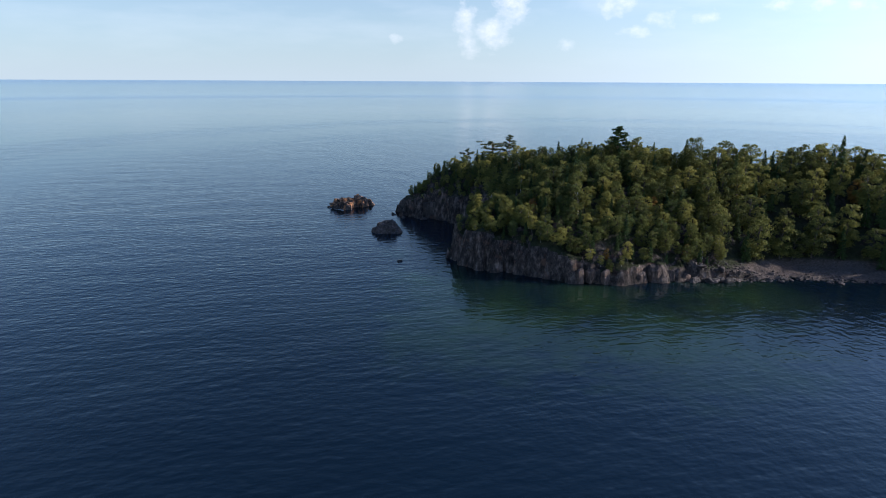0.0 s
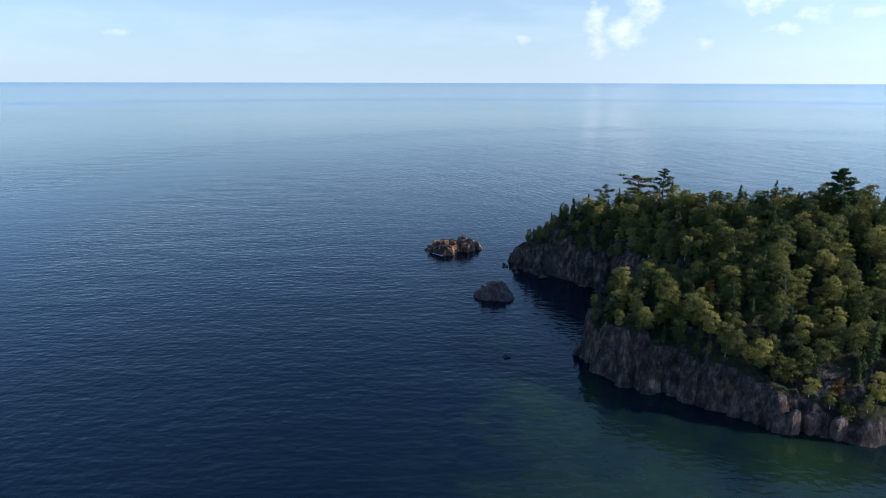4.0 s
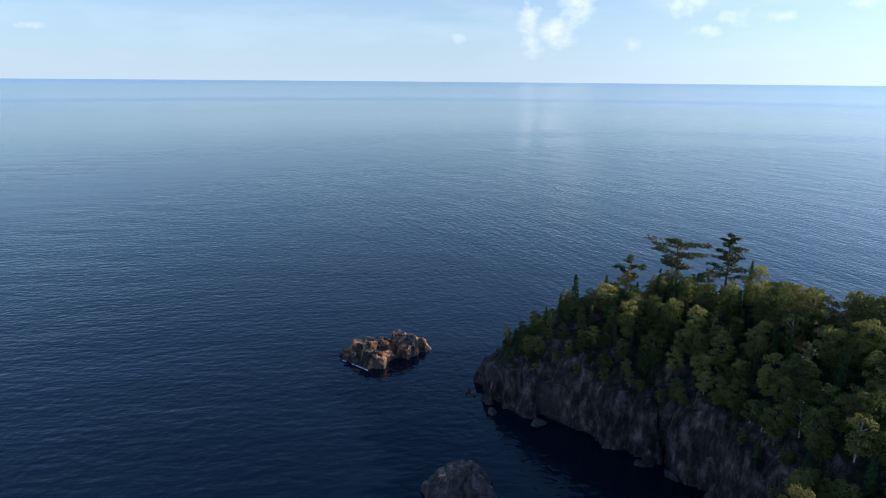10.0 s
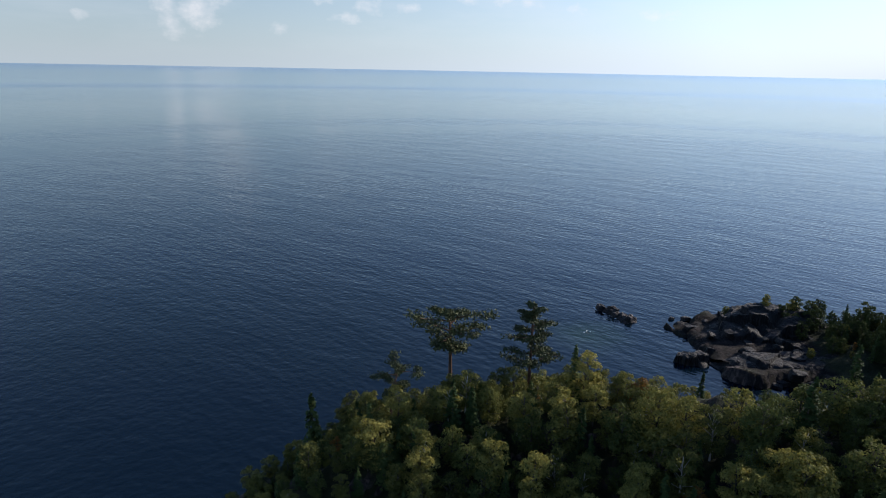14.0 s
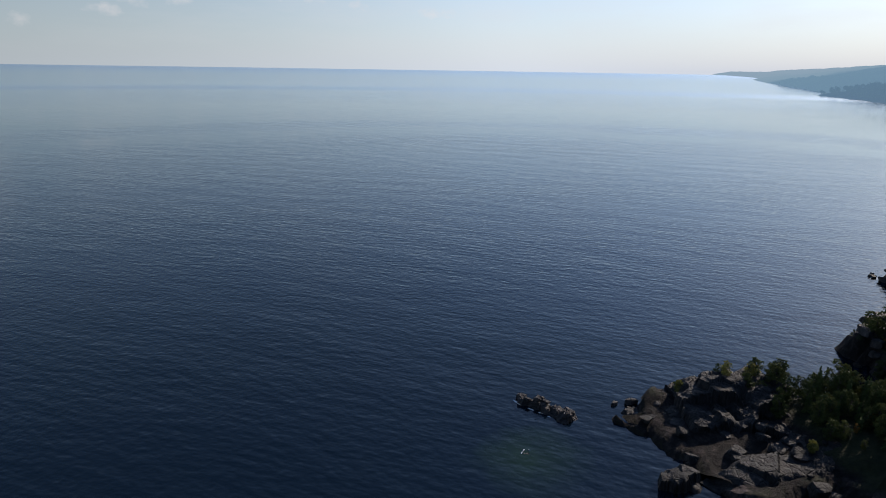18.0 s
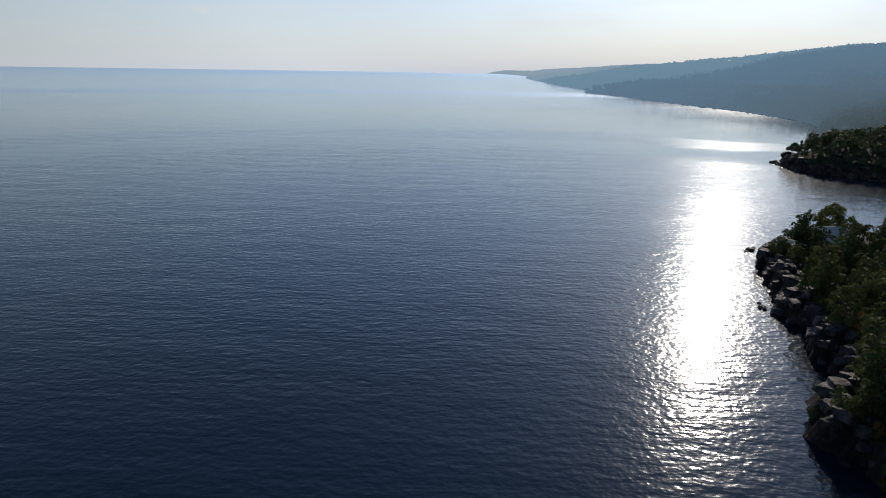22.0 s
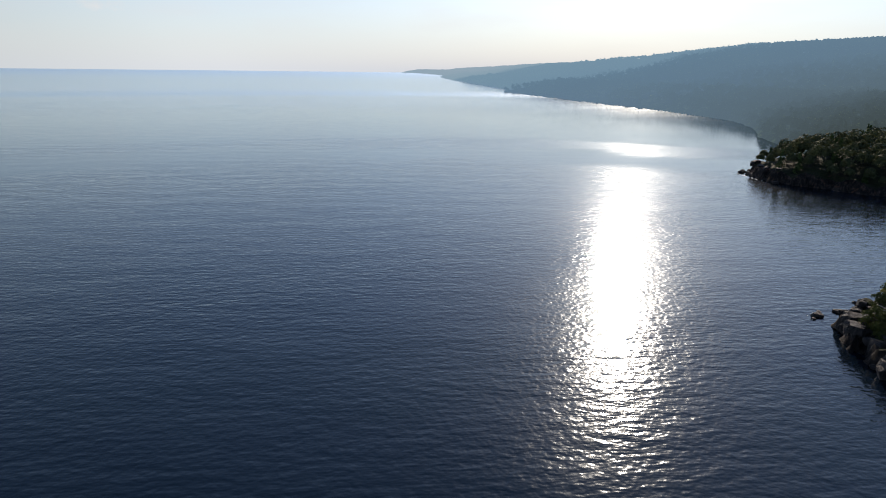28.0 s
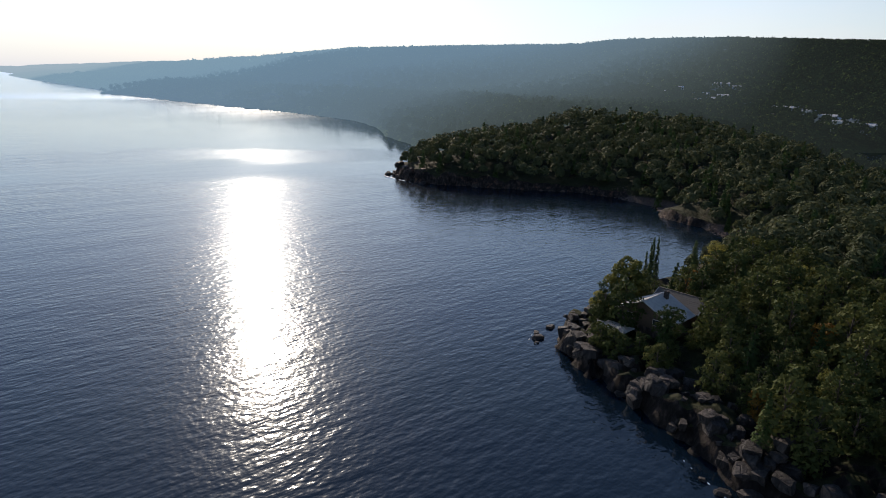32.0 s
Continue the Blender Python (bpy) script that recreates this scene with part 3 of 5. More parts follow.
# ---- water: one sheet out to the horizon ----
def build_water():
    radii = np.concatenate([[0], np.geomspace(30, 4880, 70)])
    n = 96
    v, f = [(60, 220, 0)], []
    for r in radii[1:]:
        for k in range(n):
            a = 2 * math.pi * k / n
            x, y = 60 + r * math.cos(a), 220 + r * math.sin(a)
            v.append((x, y, float(lift(x, y))))
    for k in range(n):
        f.append((0, 1 + k, 1 + (k + 1) % n))
    for j in range(len(radii) - 2):
        for k in range(n):
            a, b = 1 + j * n + k, 1 + j * n + (k + 1) % n
            f.append((a, a + n, b + n, b))
    tagged(new("water", mesh("water", v, f, WATER, True)), "deep blue lake with low ripples and sun glitter", "water", kind="structure")


build_water()

ground = tagged(new("ground", grid_mesh("ground", np.arange(-33, 62.2, 0.55), np.arange(126, 230, 0.55), height, LAND, lambda x, y, z: z > -4)),
                "wooded headland of dark rock with steep cliffs over the lake", "ground", kind="structure")
tagged(new("ground_cove", grid_mesh("ground_cove", np.arange(61.5, 137, 1.0), np.arange(118, 219.5, 1.0), height, LAND_COVE_SHADED, lambda x, y, z: z > -4)),
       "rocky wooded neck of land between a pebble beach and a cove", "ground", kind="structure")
tagged(new("ground_rocks", grid_mesh("ground_rocks", np.arange(61.5, 137, 1.0), np.arange(219, 262, 1.0), height, LAND_SHADED, lambda x, y, z: z > -4)),
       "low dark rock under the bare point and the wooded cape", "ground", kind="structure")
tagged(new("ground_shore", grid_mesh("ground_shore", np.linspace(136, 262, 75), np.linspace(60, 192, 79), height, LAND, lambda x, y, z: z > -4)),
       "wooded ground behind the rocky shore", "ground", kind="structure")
tagged(new("ground_point", grid_mesh("ground_point", np.linspace(136, 262, 158), np.linspace(192, 280, 110), height, LAND_SHADED, lambda x, y, z: z > -4)),
       "stepped rocky shore of the house point, shade put into its colour", "ground", kind="structure")
tagged(new("ground_bay", grid_mesh("ground_bay", np.linspace(262, 521, 152), np.linspace(60, 304, 144), height, LAND_COVE_SHADED, lambda x, y, z: z > -4)),
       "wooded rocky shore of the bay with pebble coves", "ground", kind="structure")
tagged(new("ground_beach", grid_mesh("ground_beach", np.arange(60, 137, 2.5), np.arange(60, 119.5, 2.0), height, LAND, lambda x, y, z: z > -4)),
       "wooded ground behind the pebble beach", "ground", kind="structure")


def build_far_land(name, r0, r1, rings, mat, label, rough):
    bear = np.radians(np.concatenate([np.arange(-78, -5, 0.5), np.arange(-5, 36, 0.25)]))
    a, d = np.meshgrid(bear, np.geomspace(r0, r1, rings))
    x, y = 108 + d * np.cos(a), 304 + d * np.sin(a)
    sd = shore_distance(x, y)
    z = height(x, y, sd) + lift(x, y) + rough * waves(x, y, 21, 150, 4) * np.clip(sd / 200, 0, 1)
    z = z + rough * 0.5 * np.random.default_rng(7).uniform(-1, 1, z.shape) * np.clip(sd / 100, 0, 1)
    z = np.where(sd > 4, np.maximum(z, lift(x, y) + np.minimum(sd * 0.3, 6)), z)
    z = np.where((x < 519) & (y > 60), z - 2.5, z)
    v = np.stack([x, y, z], -1).reshape(-1, 3)
    i = np.arange(v.shape[0]).reshape(x.shape)
    f = np.stack([i[:-1, :-1], i[:-1, 1:], i[1:, 1:], i[1:, :-1]], -1).reshape(-1, 4)
    ok = (sd > -25).reshape(-1)
    f = f[ok[f].any(1)]
    tagged(new(name, mesh(name, v, f, mat, True)), label, "hills", kind="structure")


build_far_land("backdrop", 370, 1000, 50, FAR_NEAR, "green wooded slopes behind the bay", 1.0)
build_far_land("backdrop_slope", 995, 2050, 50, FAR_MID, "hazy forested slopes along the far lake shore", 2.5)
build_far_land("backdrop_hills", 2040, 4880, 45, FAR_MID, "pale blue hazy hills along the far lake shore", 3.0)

# ---- trees ----
def tube(path, radii, sides=6):
    v, f = [], []
    for p, r in zip(path, radii):
        for k in range(sides):
            a = 2 * math.pi * k / sides
            v.append((p[0] + r * math.cos(a), p[1] + r * math.sin(a), p[2]))
    for j in range(len(path) - 1):
        for k in range(sides):
            a, b = j * sides + k, j * sides + (k + 1) % sides
            f.append((a, b, b + sides, a + sides))
    return v, f


def limb(a, b, ra, rb, sides=4):
    a, b = Vector(a), Vector(b)
    d = (b - a).normalized()
    u = d.orthogonal().normalized()
    w = d.cross(u)
    v, f = [], []
    for p, r in ((a, ra), (b, rb)):
        for k in range(sides):
            t = 2 * math.pi * k / sides
            v.append(tuple(p + (u * math.cos(t) + w * math.sin(t)) * r))
    for k in range(sides):
        f.append((k, (k + 1) % sides, sides + (k + 1) % sides, sides + k))
    return v, f


def joined(pieces):
    v, f = [], []
    for pv, pf in pieces:
        o = len(v)
        v += list(pv)
        f += [tuple(i + o for i in q) for q in pf]
    return v, f


def leaf_cloud(rng, places, outward, size, lay=0.5):
    """A pointed three-cornered tuft of leaves at each place, turned partly outwards."""
    n = len(places)
    nrm = outward + rng.normal(0, lay, (n, 3))
    nrm /= np.linalg.norm(nrm, axis=1)[:, None] + 1e-9
    u = np.cross(nrm, rng.normal(0, 1, (n, 3)))
    u /= np.linalg.norm(u, axis=1)[:, None] + 1e-9
    w = np.cross(nrm, u)
    s = size * rng.uniform(0.6, 1.35, (n, 1))
    k = rng.uniform(0.55, 1.0, (n, 1))
    c = [places - u * s + nrm * s * 0.1, places - w * s * k * 0.5 + u * s * rng.uniform(0.6, 1.2, (n, 1)), places + w * s * k * 1.2 - nrm * s * 0.15]
    v = np.stack(c, 1).reshape(-1, 3)
    return v, np.arange(3 * n).reshape(-1, 3)


def broadleaf(seed, tall, wide, tufts, size, bark, leaf, base=0.3):
    """Trunk with limbs and a crown of uneven lobes of leaf tufts."""
    rng = np.random.default_rng(seed)
    lean = rng.normal(0, 0.03, 2) * tall
    trunk = [(lean[0] * t * t, lean[1] * t * t, tall * 0.9 * t - 0.6 * (t == 0)) for t in np.linspace(0, 1, 6)]
    pieces = [tube(trunk, np.linspace(0.016, 0.004, 6) * tall + 0.02, 6)]
    lobes = []
    count = int(rng.integers(17, 24))
    for i in range(count):
        t = base + (1 - base) * (i + rng.uniform(0.2, 0.8)) / count
        spread = wide * math.sin(math.pi * min(0.97, (t - base * 0.75) / (1.08 - base * 0.75))) ** 0.8
        a = i * 2.4 + rng.uniform(-0.5, 0.5)
        r = spread * rng.uniform(0.35, 0.8)
        c = np.array([lean[0] * t * t + r * math.cos(a), lean[1] * t * t + r * math.sin(a), tall * t * 0.95])
        lobes.append((c, wide * rng.uniform(0.26, 0.5) * (1.15 - 0.4 * t), rng.uniform(0.6, 0.95)))
        s = min(0.85, t * 0.8)
        pieces.append(limb((lean[0] * s * s, lean[1] * s * s, tall * 0.9 * s), c, 0.006 * tall, 0.02))
    weights = np.array([q[1] ** 2 for q in lobes])
    pick = rng.choice(count, tufts, p=weights / weights.sum())
    d = rng.normal(0, 1, (tufts, 3))
    d /= np.linalg.norm(d, axis=1)[:, None]
    d[:, 2] = np.where(d[:, 2] < -0.35, -d[:, 2], d[:, 2])
    c = np.array([q[0] for q in lobes])[pick]
    r = np.array([q[1] for q in lobes])[pick][:, None]
    sq = np.array([q[2] for q in lobes])[pick]
    off = d * r * rng.uniform(0.45, 1.12, (tufts, 1)) ** 0.7
    off[:, 2] *= sq
    v, f = leaf_cloud(rng, c + off, d, size)
    return mesh("trunk", *joined(pieces), bark), mesh("crown", v, f, leaf)


def spruce(seed, tall, wide, tufts, size, bark, leaf, base=0.08):
    rng = np.random.default_rng(seed)
    pieces = [tube([(0, 0, -0.6), (0, 0, tall * 0.5), (0, 0, tall)], [0.014 * tall + 0.03, 0.008 * tall, 0.012], 6)]
    tiers = int(tall * 2.2)
    pl, out = [], []
    for i in range(tiers):
        t = base + (1 - base) * i / tiers
        reach = wide * (1 - t) ** 0.8 + 0.12
        arms = max(4, int(7 * (1 - t) + 4))
        for k in range(arms):
            a = rng.uniform(0, 6.28)
            r1 = reach * rng.uniform(0.65, 1.12)
            per = max(2, int(tufts / tiers / arms * (0.5 + 1.0 * (1 - t))))
            q = rng.uniform(0.12, 1, per) ** 0.7
            side = rng.normal(0, 0.10, per) * reach
            pl.append(np.stack([r1 * q * math.cos(a) - side * math.sin(a), r1 * q * math.sin(a) + side * math.cos(a),
                                tall * t - 0.28 * r1 * q + rng.normal(0, 0.08, per)], 1))
            out.append(np.tile([0.5 * math.cos(a), 0.5 * math.sin(a), 0.85], (per, 1)))
    pl.append(np.stack([rng.normal(0, 0.05, 14), rng.normal(0, 0.05, 14), tall * rng.uniform(0.93, 1.01, 14)], 1))
    out.append(rng.normal(0, 1, (14, 3)) * [1, 1, 0.2])
    v, f = leaf_cloud(rng, np.concatenate(pl), np.concatenate(out), size, 0.35)
    return mesh("trunk", *joined(pieces), bark), mesh("crown", v, f, leaf)


def pine(seed, tall, wide, tufts, size, bark, leaf, base=0.45, flat=0.28, lean=0.05, shape="umbrella", count=14):
    """A tall pine: bare lower trunk, long limbs that carry flat plates of needles with gaps between them."""
    rng = np.random.default_rng(seed)
    lx, ly = rng.normal(0, lean, 2) * tall
    axis = lambda t: np.array([lx * t * t, ly * t * t, tall * t])
    pieces = [tube([axis(t) - [0, 0, 0.6 * (t == 0)] for t in np.linspace(0, 0.97, 7)], np.linspace(0.018, 0.005, 7) * tall + 0.03, 7)]
    pl, out = [], []
    for i in range(count):
        q = i / (count - 1)
        t = base + (0.97 - base) * q
        a = i * 2.4 + rng.uniform(-0.5, 0.5)
        if shape == "umbrella":
            reach = wide * np.interp(q, [0, 0.5, 0.85, 1.0], [0.45, 0.9, 1.0, 0.5]) * rng.uniform(0.65, 1.1)
        else:
            reach = wide * np.interp(q, [0, 0.25, 0.7, 1.0], [0.8, 1.0, 0.6, 0.22]) * rng.uniform(0.75, 1.15)
        s = axis(t)
        e = s + [reach * math.cos(a), reach * math.sin(a), reach * rng.uniform(0.05, 0.3)]
        pieces.append(limb(s, e, 0.007 * tall, 0.02))
        clumps = 4
        for k in range(clumps):
            c = s + (e - s) * (0.42 + 0.2 * k) + rng.normal(0, 0.14, 3) * reach * [1, 1, 0.3]
            m = int(tufts / count / clumps)
            d = rng.normal(0, 1, (m, 3))
            d /= np.linalg.norm(d, axis=1)[:, None]
            rad = (0.26 * wide + 0.18 * reach) * rng.uniform(0.55, 0.95)
            pl.append(c + d * [rad, rad, rad * flat] * rng.uniform(0.3, 1.0, (m, 1)))
            out.append(d * [0.4, 0.4, 0.5] + [0, 0, 0.7])
    v, f = leaf_cloud(rng, np.concatenate(pl), np.concatenate(out), size, 0.5)
    return mesh("trunk", *joined(pieces), bark), mesh("crown", v, f, leaf)


def tree_kind(name, meshes, label, category, group):
    ob = thing(name, pose(0, 0, -60), label, category, group)
    part("trunk", meshes[0], ob)
    part("crown", meshes[1], ob)
    return ob


def ground_at(x, y):
    return float(height(np.array([x]), np.array([y]))[0])


rnd = np.random.default_rng(42)
kinds = {"birch": [], "aspen": [], "alder": [], "basswood": [], "spruce": [], "fir": [], "poplar": [], "autumn": []}
for s in range(6):
    kinds["birch"].append(tree_kind("birch_tree", broadleaf(100 + s, 7.8, 2.6, 2600, 0.17, BARK_BIRCH if s < 2 else BARK, LEAF, 0.2), "bushy green paper birch on the rocky headland", "tree", "birches"))
    kinds["aspen"].append(tree_kind("aspen_tree", broadleaf(200 + s, 8.2, 3.0, 2900, 0.175, BARK, LEAF, 0.18), "full yellow-green aspen with a grey trunk on the headland", "tree", "aspens"))
for s in range(5):
    kinds["alder"].append(tree_kind("alder_tree", broadleaf(600 + s, 6.8, 2.8, 2500, 0.165, BARK, LEAF_ALDER, 0.12), "low round dark green alder in the headland wood", "tree", "alders"))
    kinds["basswood"].append(tree_kind("basswood_tree", broadleaf(650 + s, 9.0, 3.3, 2300, 0.22, BARK, LEAF, 0.1), "full yellow-green basswood behind the pebble beach", "tree", "basswoods"))
for s in range(4):
    kinds["poplar"].append(tree_kind("poplar_tree", broadleaf(400 + s, 9.5, 3.3, 1150, 0.33, BARK, LEAF_BACKLIT, 0.05), "full green poplar with a grey trunk in the shore wood", "tree", "poplars"))
for s in range(3):
    kinds["spruce"].append(tree_kind("spruce_tree", spruce(300 + s, 10.0, 1.9, 1650, 0.24, BARK, NEEDLE), "dark green pointed spruce among the birches", "tree", "spruces"))
    kinds["fir"].append(tree_kind("fir_tree", spruce(330 + s, 7.0, 1.6, 1350, 0.21, BARK, NEEDLE), "small dark green fir on the cliff edge", "tree", "firs"))
    kinds["autumn"].append(tree_kind("maple_tree", broadleaf(360 + s, 6.0, 2.0, 1700, 0.18, BARK, LEAF_AUTUMN, 0.05), "small maple turning orange among green trees", "tree", "maples"))


def canopy(x, y):
    """Highest treetops: the wood thins down to bushes on the slope towards the cove."""
    if 20 < x < 66 and y > 190:
        low = np.interp(y, [190, 197, 203, 208, 214, 224], [21, 15, 12, 11, 9, 7])
        return low - (4.5 if x > 53 and y > 201 else 0)
    if x < 96 and y > 222:
        return 6.5 + 0.25 * (x - 83)
    return 99.0


def wood(x0, x1, y0, y1, step, kind_of, keep, scale=(0.75, 1.15)):
    """Trees at uneven places over a stretch of the plan."""
    xs, ys = np.meshgrid(np.arange(x0, x1, step), np.arange(y0, y1, step))
    xs = (xs + rnd.uniform(-0.42, 0.42, xs.shape) * step).ravel()
    ys = (ys + rnd.uniform(-0.42, 0.42, ys.shape) * step).ravel()
    sd = shore_distance(xs, ys)
    hs = height(xs, ys, sd)
    for x, y, d, h in zip(xs, ys, sd, hs):
        if not keep(x, y, d, h):
            continue
        k = kind_of(x, y, d)
        ob = kinds[k][int(rnd.integers(len(kinds[k])))]
        s = rnd.uniform(*scale) * (0.5 if d < 2.2 else 0.76 if d < 4.0 else (0.92 if d < 7 else 1))
        s = min(s * (0.86 if k == "spruce" else 1.0), (canopy(x, y) - h) / 9.3)
        if s < 0.12:
            continue
        m = pose(x, y, h - 0.1, rnd.uniform(-3, 3), rnd.uniform(-3, 3), rnd.uniform(0, 360))
        c = copy_thing(ob, m)
        c.scale = (s * rnd.uniform(0.85, 1.15), s * rnd.uniform(0.85, 1.15), s)


def mix_head(x, y, d):
    q = rnd.uniform()
    cut = (0.0, 0.13, 0.40, 0.66) if d < 6 else (0.14, 0.23, 0.47, 0.72)
    for limit, kind in zip(cut, ("spruce", "fir", "birch", "aspen")):
        if q < limit:
            return kind
    return "alder" if q < 0.98 else "autumn"


def free(x, y, d, h):
    if near(x, y, 84, 138, 20) > 0.6 and d < 9 or d < 0.9:
        return False
    if beach_share(x, y) > 0.5 and d < 8:
        return False
    return True


def mix_shore(x, y, d):
    q = rnd.uniform()
    full = "basswood" if x < 124 and y < 192 else "poplar"
    return "spruce" if q < 0.22 else ("fir" if q < 0.30 else ("birch" if q < 0.33 else (full if q < 0.98 else "autumn")))


HOUSE = (216.0, 243.5)


def free_shore(x, y, d, h):
    return d > (9 if x > 186 else 5.5) and free(x, y, d, h) and not (abs(x - HOUSE[0] - 5) < 8.5 and abs(y - HOUSE[1] + 1) < 7.5) and not (near(x, y, 204, 257, 5) > 0.6)


# the headland: small trees on the outer end, taller ones on the neck
wood(-27, -6, 180, 226, 1.9, mix_head, lambda x, y, d, h: d > 1.6, (0.28, 0.5))
wood(-6, 22, 138, 226, 2.15, mix_head, free, (0.40, 0.74))
wood(22, 62, 132, 206, 2.6, mix_head, free, (0.48, 0.84))
wood(22, 62, 206, 224, 2.6, mix_head, free, (0.42, 0.7))
wood(80, 100, 215, 243, 2.6, mix_shore, lambda x, y, d, h: d > 2.5 and not (x < 88 and y > 231), (0.36, 0.62))
wood(62, 122, 134, 245, 4.8, mix_shore, lambda x, y, d, h: free(x, y, d, h) and not (x < 86 and y > 212), (0.75, 1.2))
wood(83, 124, 214, 246, 3.4, mix_shore, lambda x, y, d, h: d > 1.2, (0.36, 0.68))
wood(112, 258, 196, 268, 5.2, mix_shore, free_shore, (0.75, 1.3))


def forest(name, xs, ys, tall, tufts, size, mats, label, seed):
    """Woods beyond counting: uneven leafy crowns over the land, as one mesh."""
    rng = np.random.default_rng(seed)
    sd = shore_distance(xs, ys)
    ok = sd > 2.0
    xs, ys, sd = xs[ok], ys[ok], sd[ok]
    hs = height(xs, ys, sd) + lift(xs, ys)
    n = len(xs)
    th = tall * rng.uniform(0.65, 1.25, n) * np.where(sd < 12, 0.75, 1)
    conifer = rng.uniform(size=n) < 0.12
    d = rng.normal(0, 1, (n, tufts, 3))
    d /= np.linalg.norm(d, axis=2)[..., None]
    d[..., 2] = np.abs(d[..., 2]) * 1.2 - 0.3
    t = rng.uniform(0, 1, (n, tufts)) ** 1.3
    wide = th * rng.uniform(0.26, 0.40, n)
    px = np.where(conifer[:, None], d[..., 0] * (1.02 - t) * wide[:, None] * 0.8, d[..., 0] * wide[:, None] * rng.uniform(0.7, 1.15, (n, tufts)))
    py = np.where(conifer[:, None], d[..., 1] * (1.02 - t) * wide[:, None] * 0.8, d[..., 1] * wide[:, None] * rng.uniform(0.7, 1.15, (n, tufts)))
    pz = np.where(conifer[:, None], t * th[:, None] * 1.08, th[:, None] * (0.6 + 0.36 * d[..., 2]))
    pl = np.stack([px + xs[:, None], py + ys[:, None], pz + hs[:, None]], -1)
    for kind, mask in zip(("leaves", "needles"), (~conifer, conifer)):
        v, f = leaf_cloud(rng, pl[mask].reshape(-1, 3), d[mask].reshape(-1, 3) + [0, 0, 0.25], size, 0.32)
        mat = mats[0] if kind == "leaves" else mats[1]
        tagged(new(name, mesh(name, v, f, mat)), label if kind == "leaves" else label.replace("broadleaf", "conifer"), "woods", kind="stuff")


def strip(x0, x1, y0, y1, step, seed):
    rng = np.random.default_rng(seed)
    x, y = np.meshgrid(np.arange(x0, x1, step), np.arange(y0, y1, step))
    return (x + rng.uniform(-0.5, 0.5, x.shape) * step).ravel(), (y + rng.uniform(-0.5, 0.5, x.shape) * step).ravel()


# backlit, hazy woods: shade and haze put into the leaf colours
LEAF_HAZED = make_leaf("hazed_wood_leaves", (0.036, 0.051, 0.027), (0.056, 0.072, 0.036), (0.086, 0.096, 0.045), 0.05, 0.25)
NEEDLE_WOOD = make_leaf("wood_needles", (0.02, 0.042, 0.015), (0.035, 0.064, 0.022), (0.06, 0.09, 0.03), 0.05, 0.15)
fx, fy = strip(122, 262, 95, 197, 5.6, 1)
forest("woods", fx, fy, 10.0, 190, 0.58, (LEAF_HAZED, NEEDLE_WOOD), "dense green broadleaf woods behind the rocky shore", 1)
fx, fy = strip(258, 525, 60, 300, 6.4, 2)
forest("woods", fx, fy, 10.5, 125, 0.82, (LEAF_HAZED, NEEDLE_WOOD), "dense green broadleaf woods round the bay", 2)
frng = np.random.default_rng(5)
fd, fa = np.sqrt(frng.uniform(330 ** 2, 1000 ** 2, 9000)), np.radians(frng.uniform(-60, 6, 9000))
fx, fy = 108 + fd * np.cos(fa), 304 + fd * np.sin(fa)
far_ok = ~((fx < 523) & (fy > 60))
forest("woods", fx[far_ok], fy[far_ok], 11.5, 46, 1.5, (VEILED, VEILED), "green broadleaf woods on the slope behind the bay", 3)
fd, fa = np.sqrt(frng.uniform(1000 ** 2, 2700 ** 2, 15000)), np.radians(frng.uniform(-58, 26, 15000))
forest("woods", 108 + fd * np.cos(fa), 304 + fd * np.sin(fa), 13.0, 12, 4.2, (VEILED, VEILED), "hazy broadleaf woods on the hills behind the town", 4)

# ---- rocks ----
def boulder_mesh(seed, cuts=9, sub=3, mat=None, rough=0.06, blocky=False):
    """A worn block about 2 m across: a ball cut by flat planes, with cracks and dents."""
    rng = np.random.default_rng(seed)
    bm = bmesh.new()
    bmesh.ops.create_icosphere(bm, subdivisions=sub, radius=1.25)
    planes = []
    if blocky:
        turn = Euler(rng.uniform(-0.3, 0.3, 3).tolist()).to_matrix()
        for k in range(3):
            for sign in (-1, 1):
                planes.append((turn.col[k] * sign, rng.uniform(0.55, 0.8)))
    for k in range(cuts):
        d = Vector(rng.normal(0, 1, 3)).normalized()
        planes.append((d, rng.uniform(0.6, 0.95) if blocky else rng.uniform(0.5, 0.85)))
    planes.append((Vector((rng.normal(0, 0.15), rng.normal(0, 0.15), 1)).normalized(), 0.75))
    for v in bm.verts:
        for d, r in planes:
            over = v.co.dot(d) - r
            if over > 0:
                v.co -= d * over * 0.95
        v.co += v.co.normalized() * (noise.noise(v.co * 1.7 + Vector((seed, 0, 0))) * rough * 1.6 + noise.noise(v.co * 5 + Vector((0, seed, 0))) * rough)
    me = bpy.data.meshes.new("boulder")
    bm.to_mesh(me)
    bm.free()
    me.materials.append(mat or ROCK)
    return me


DARK = [boulder_mesh(s, 4 + s % 4, 3, None, 0.03, True) for s in range(8)]
DARK_POINT = [boulder_mesh(80 + s, 5, 2, ROCK_SHADED, 0.03, True) for s in range(4)]
BROWN = [boulder_mesh(20 + s, 9, 3, ROCK_CLIFF) for s in range(5)]
RED = [boulder_mesh(40 + s, 5, 3, ROCK_RED, 0.03, True) for s in range(3)]


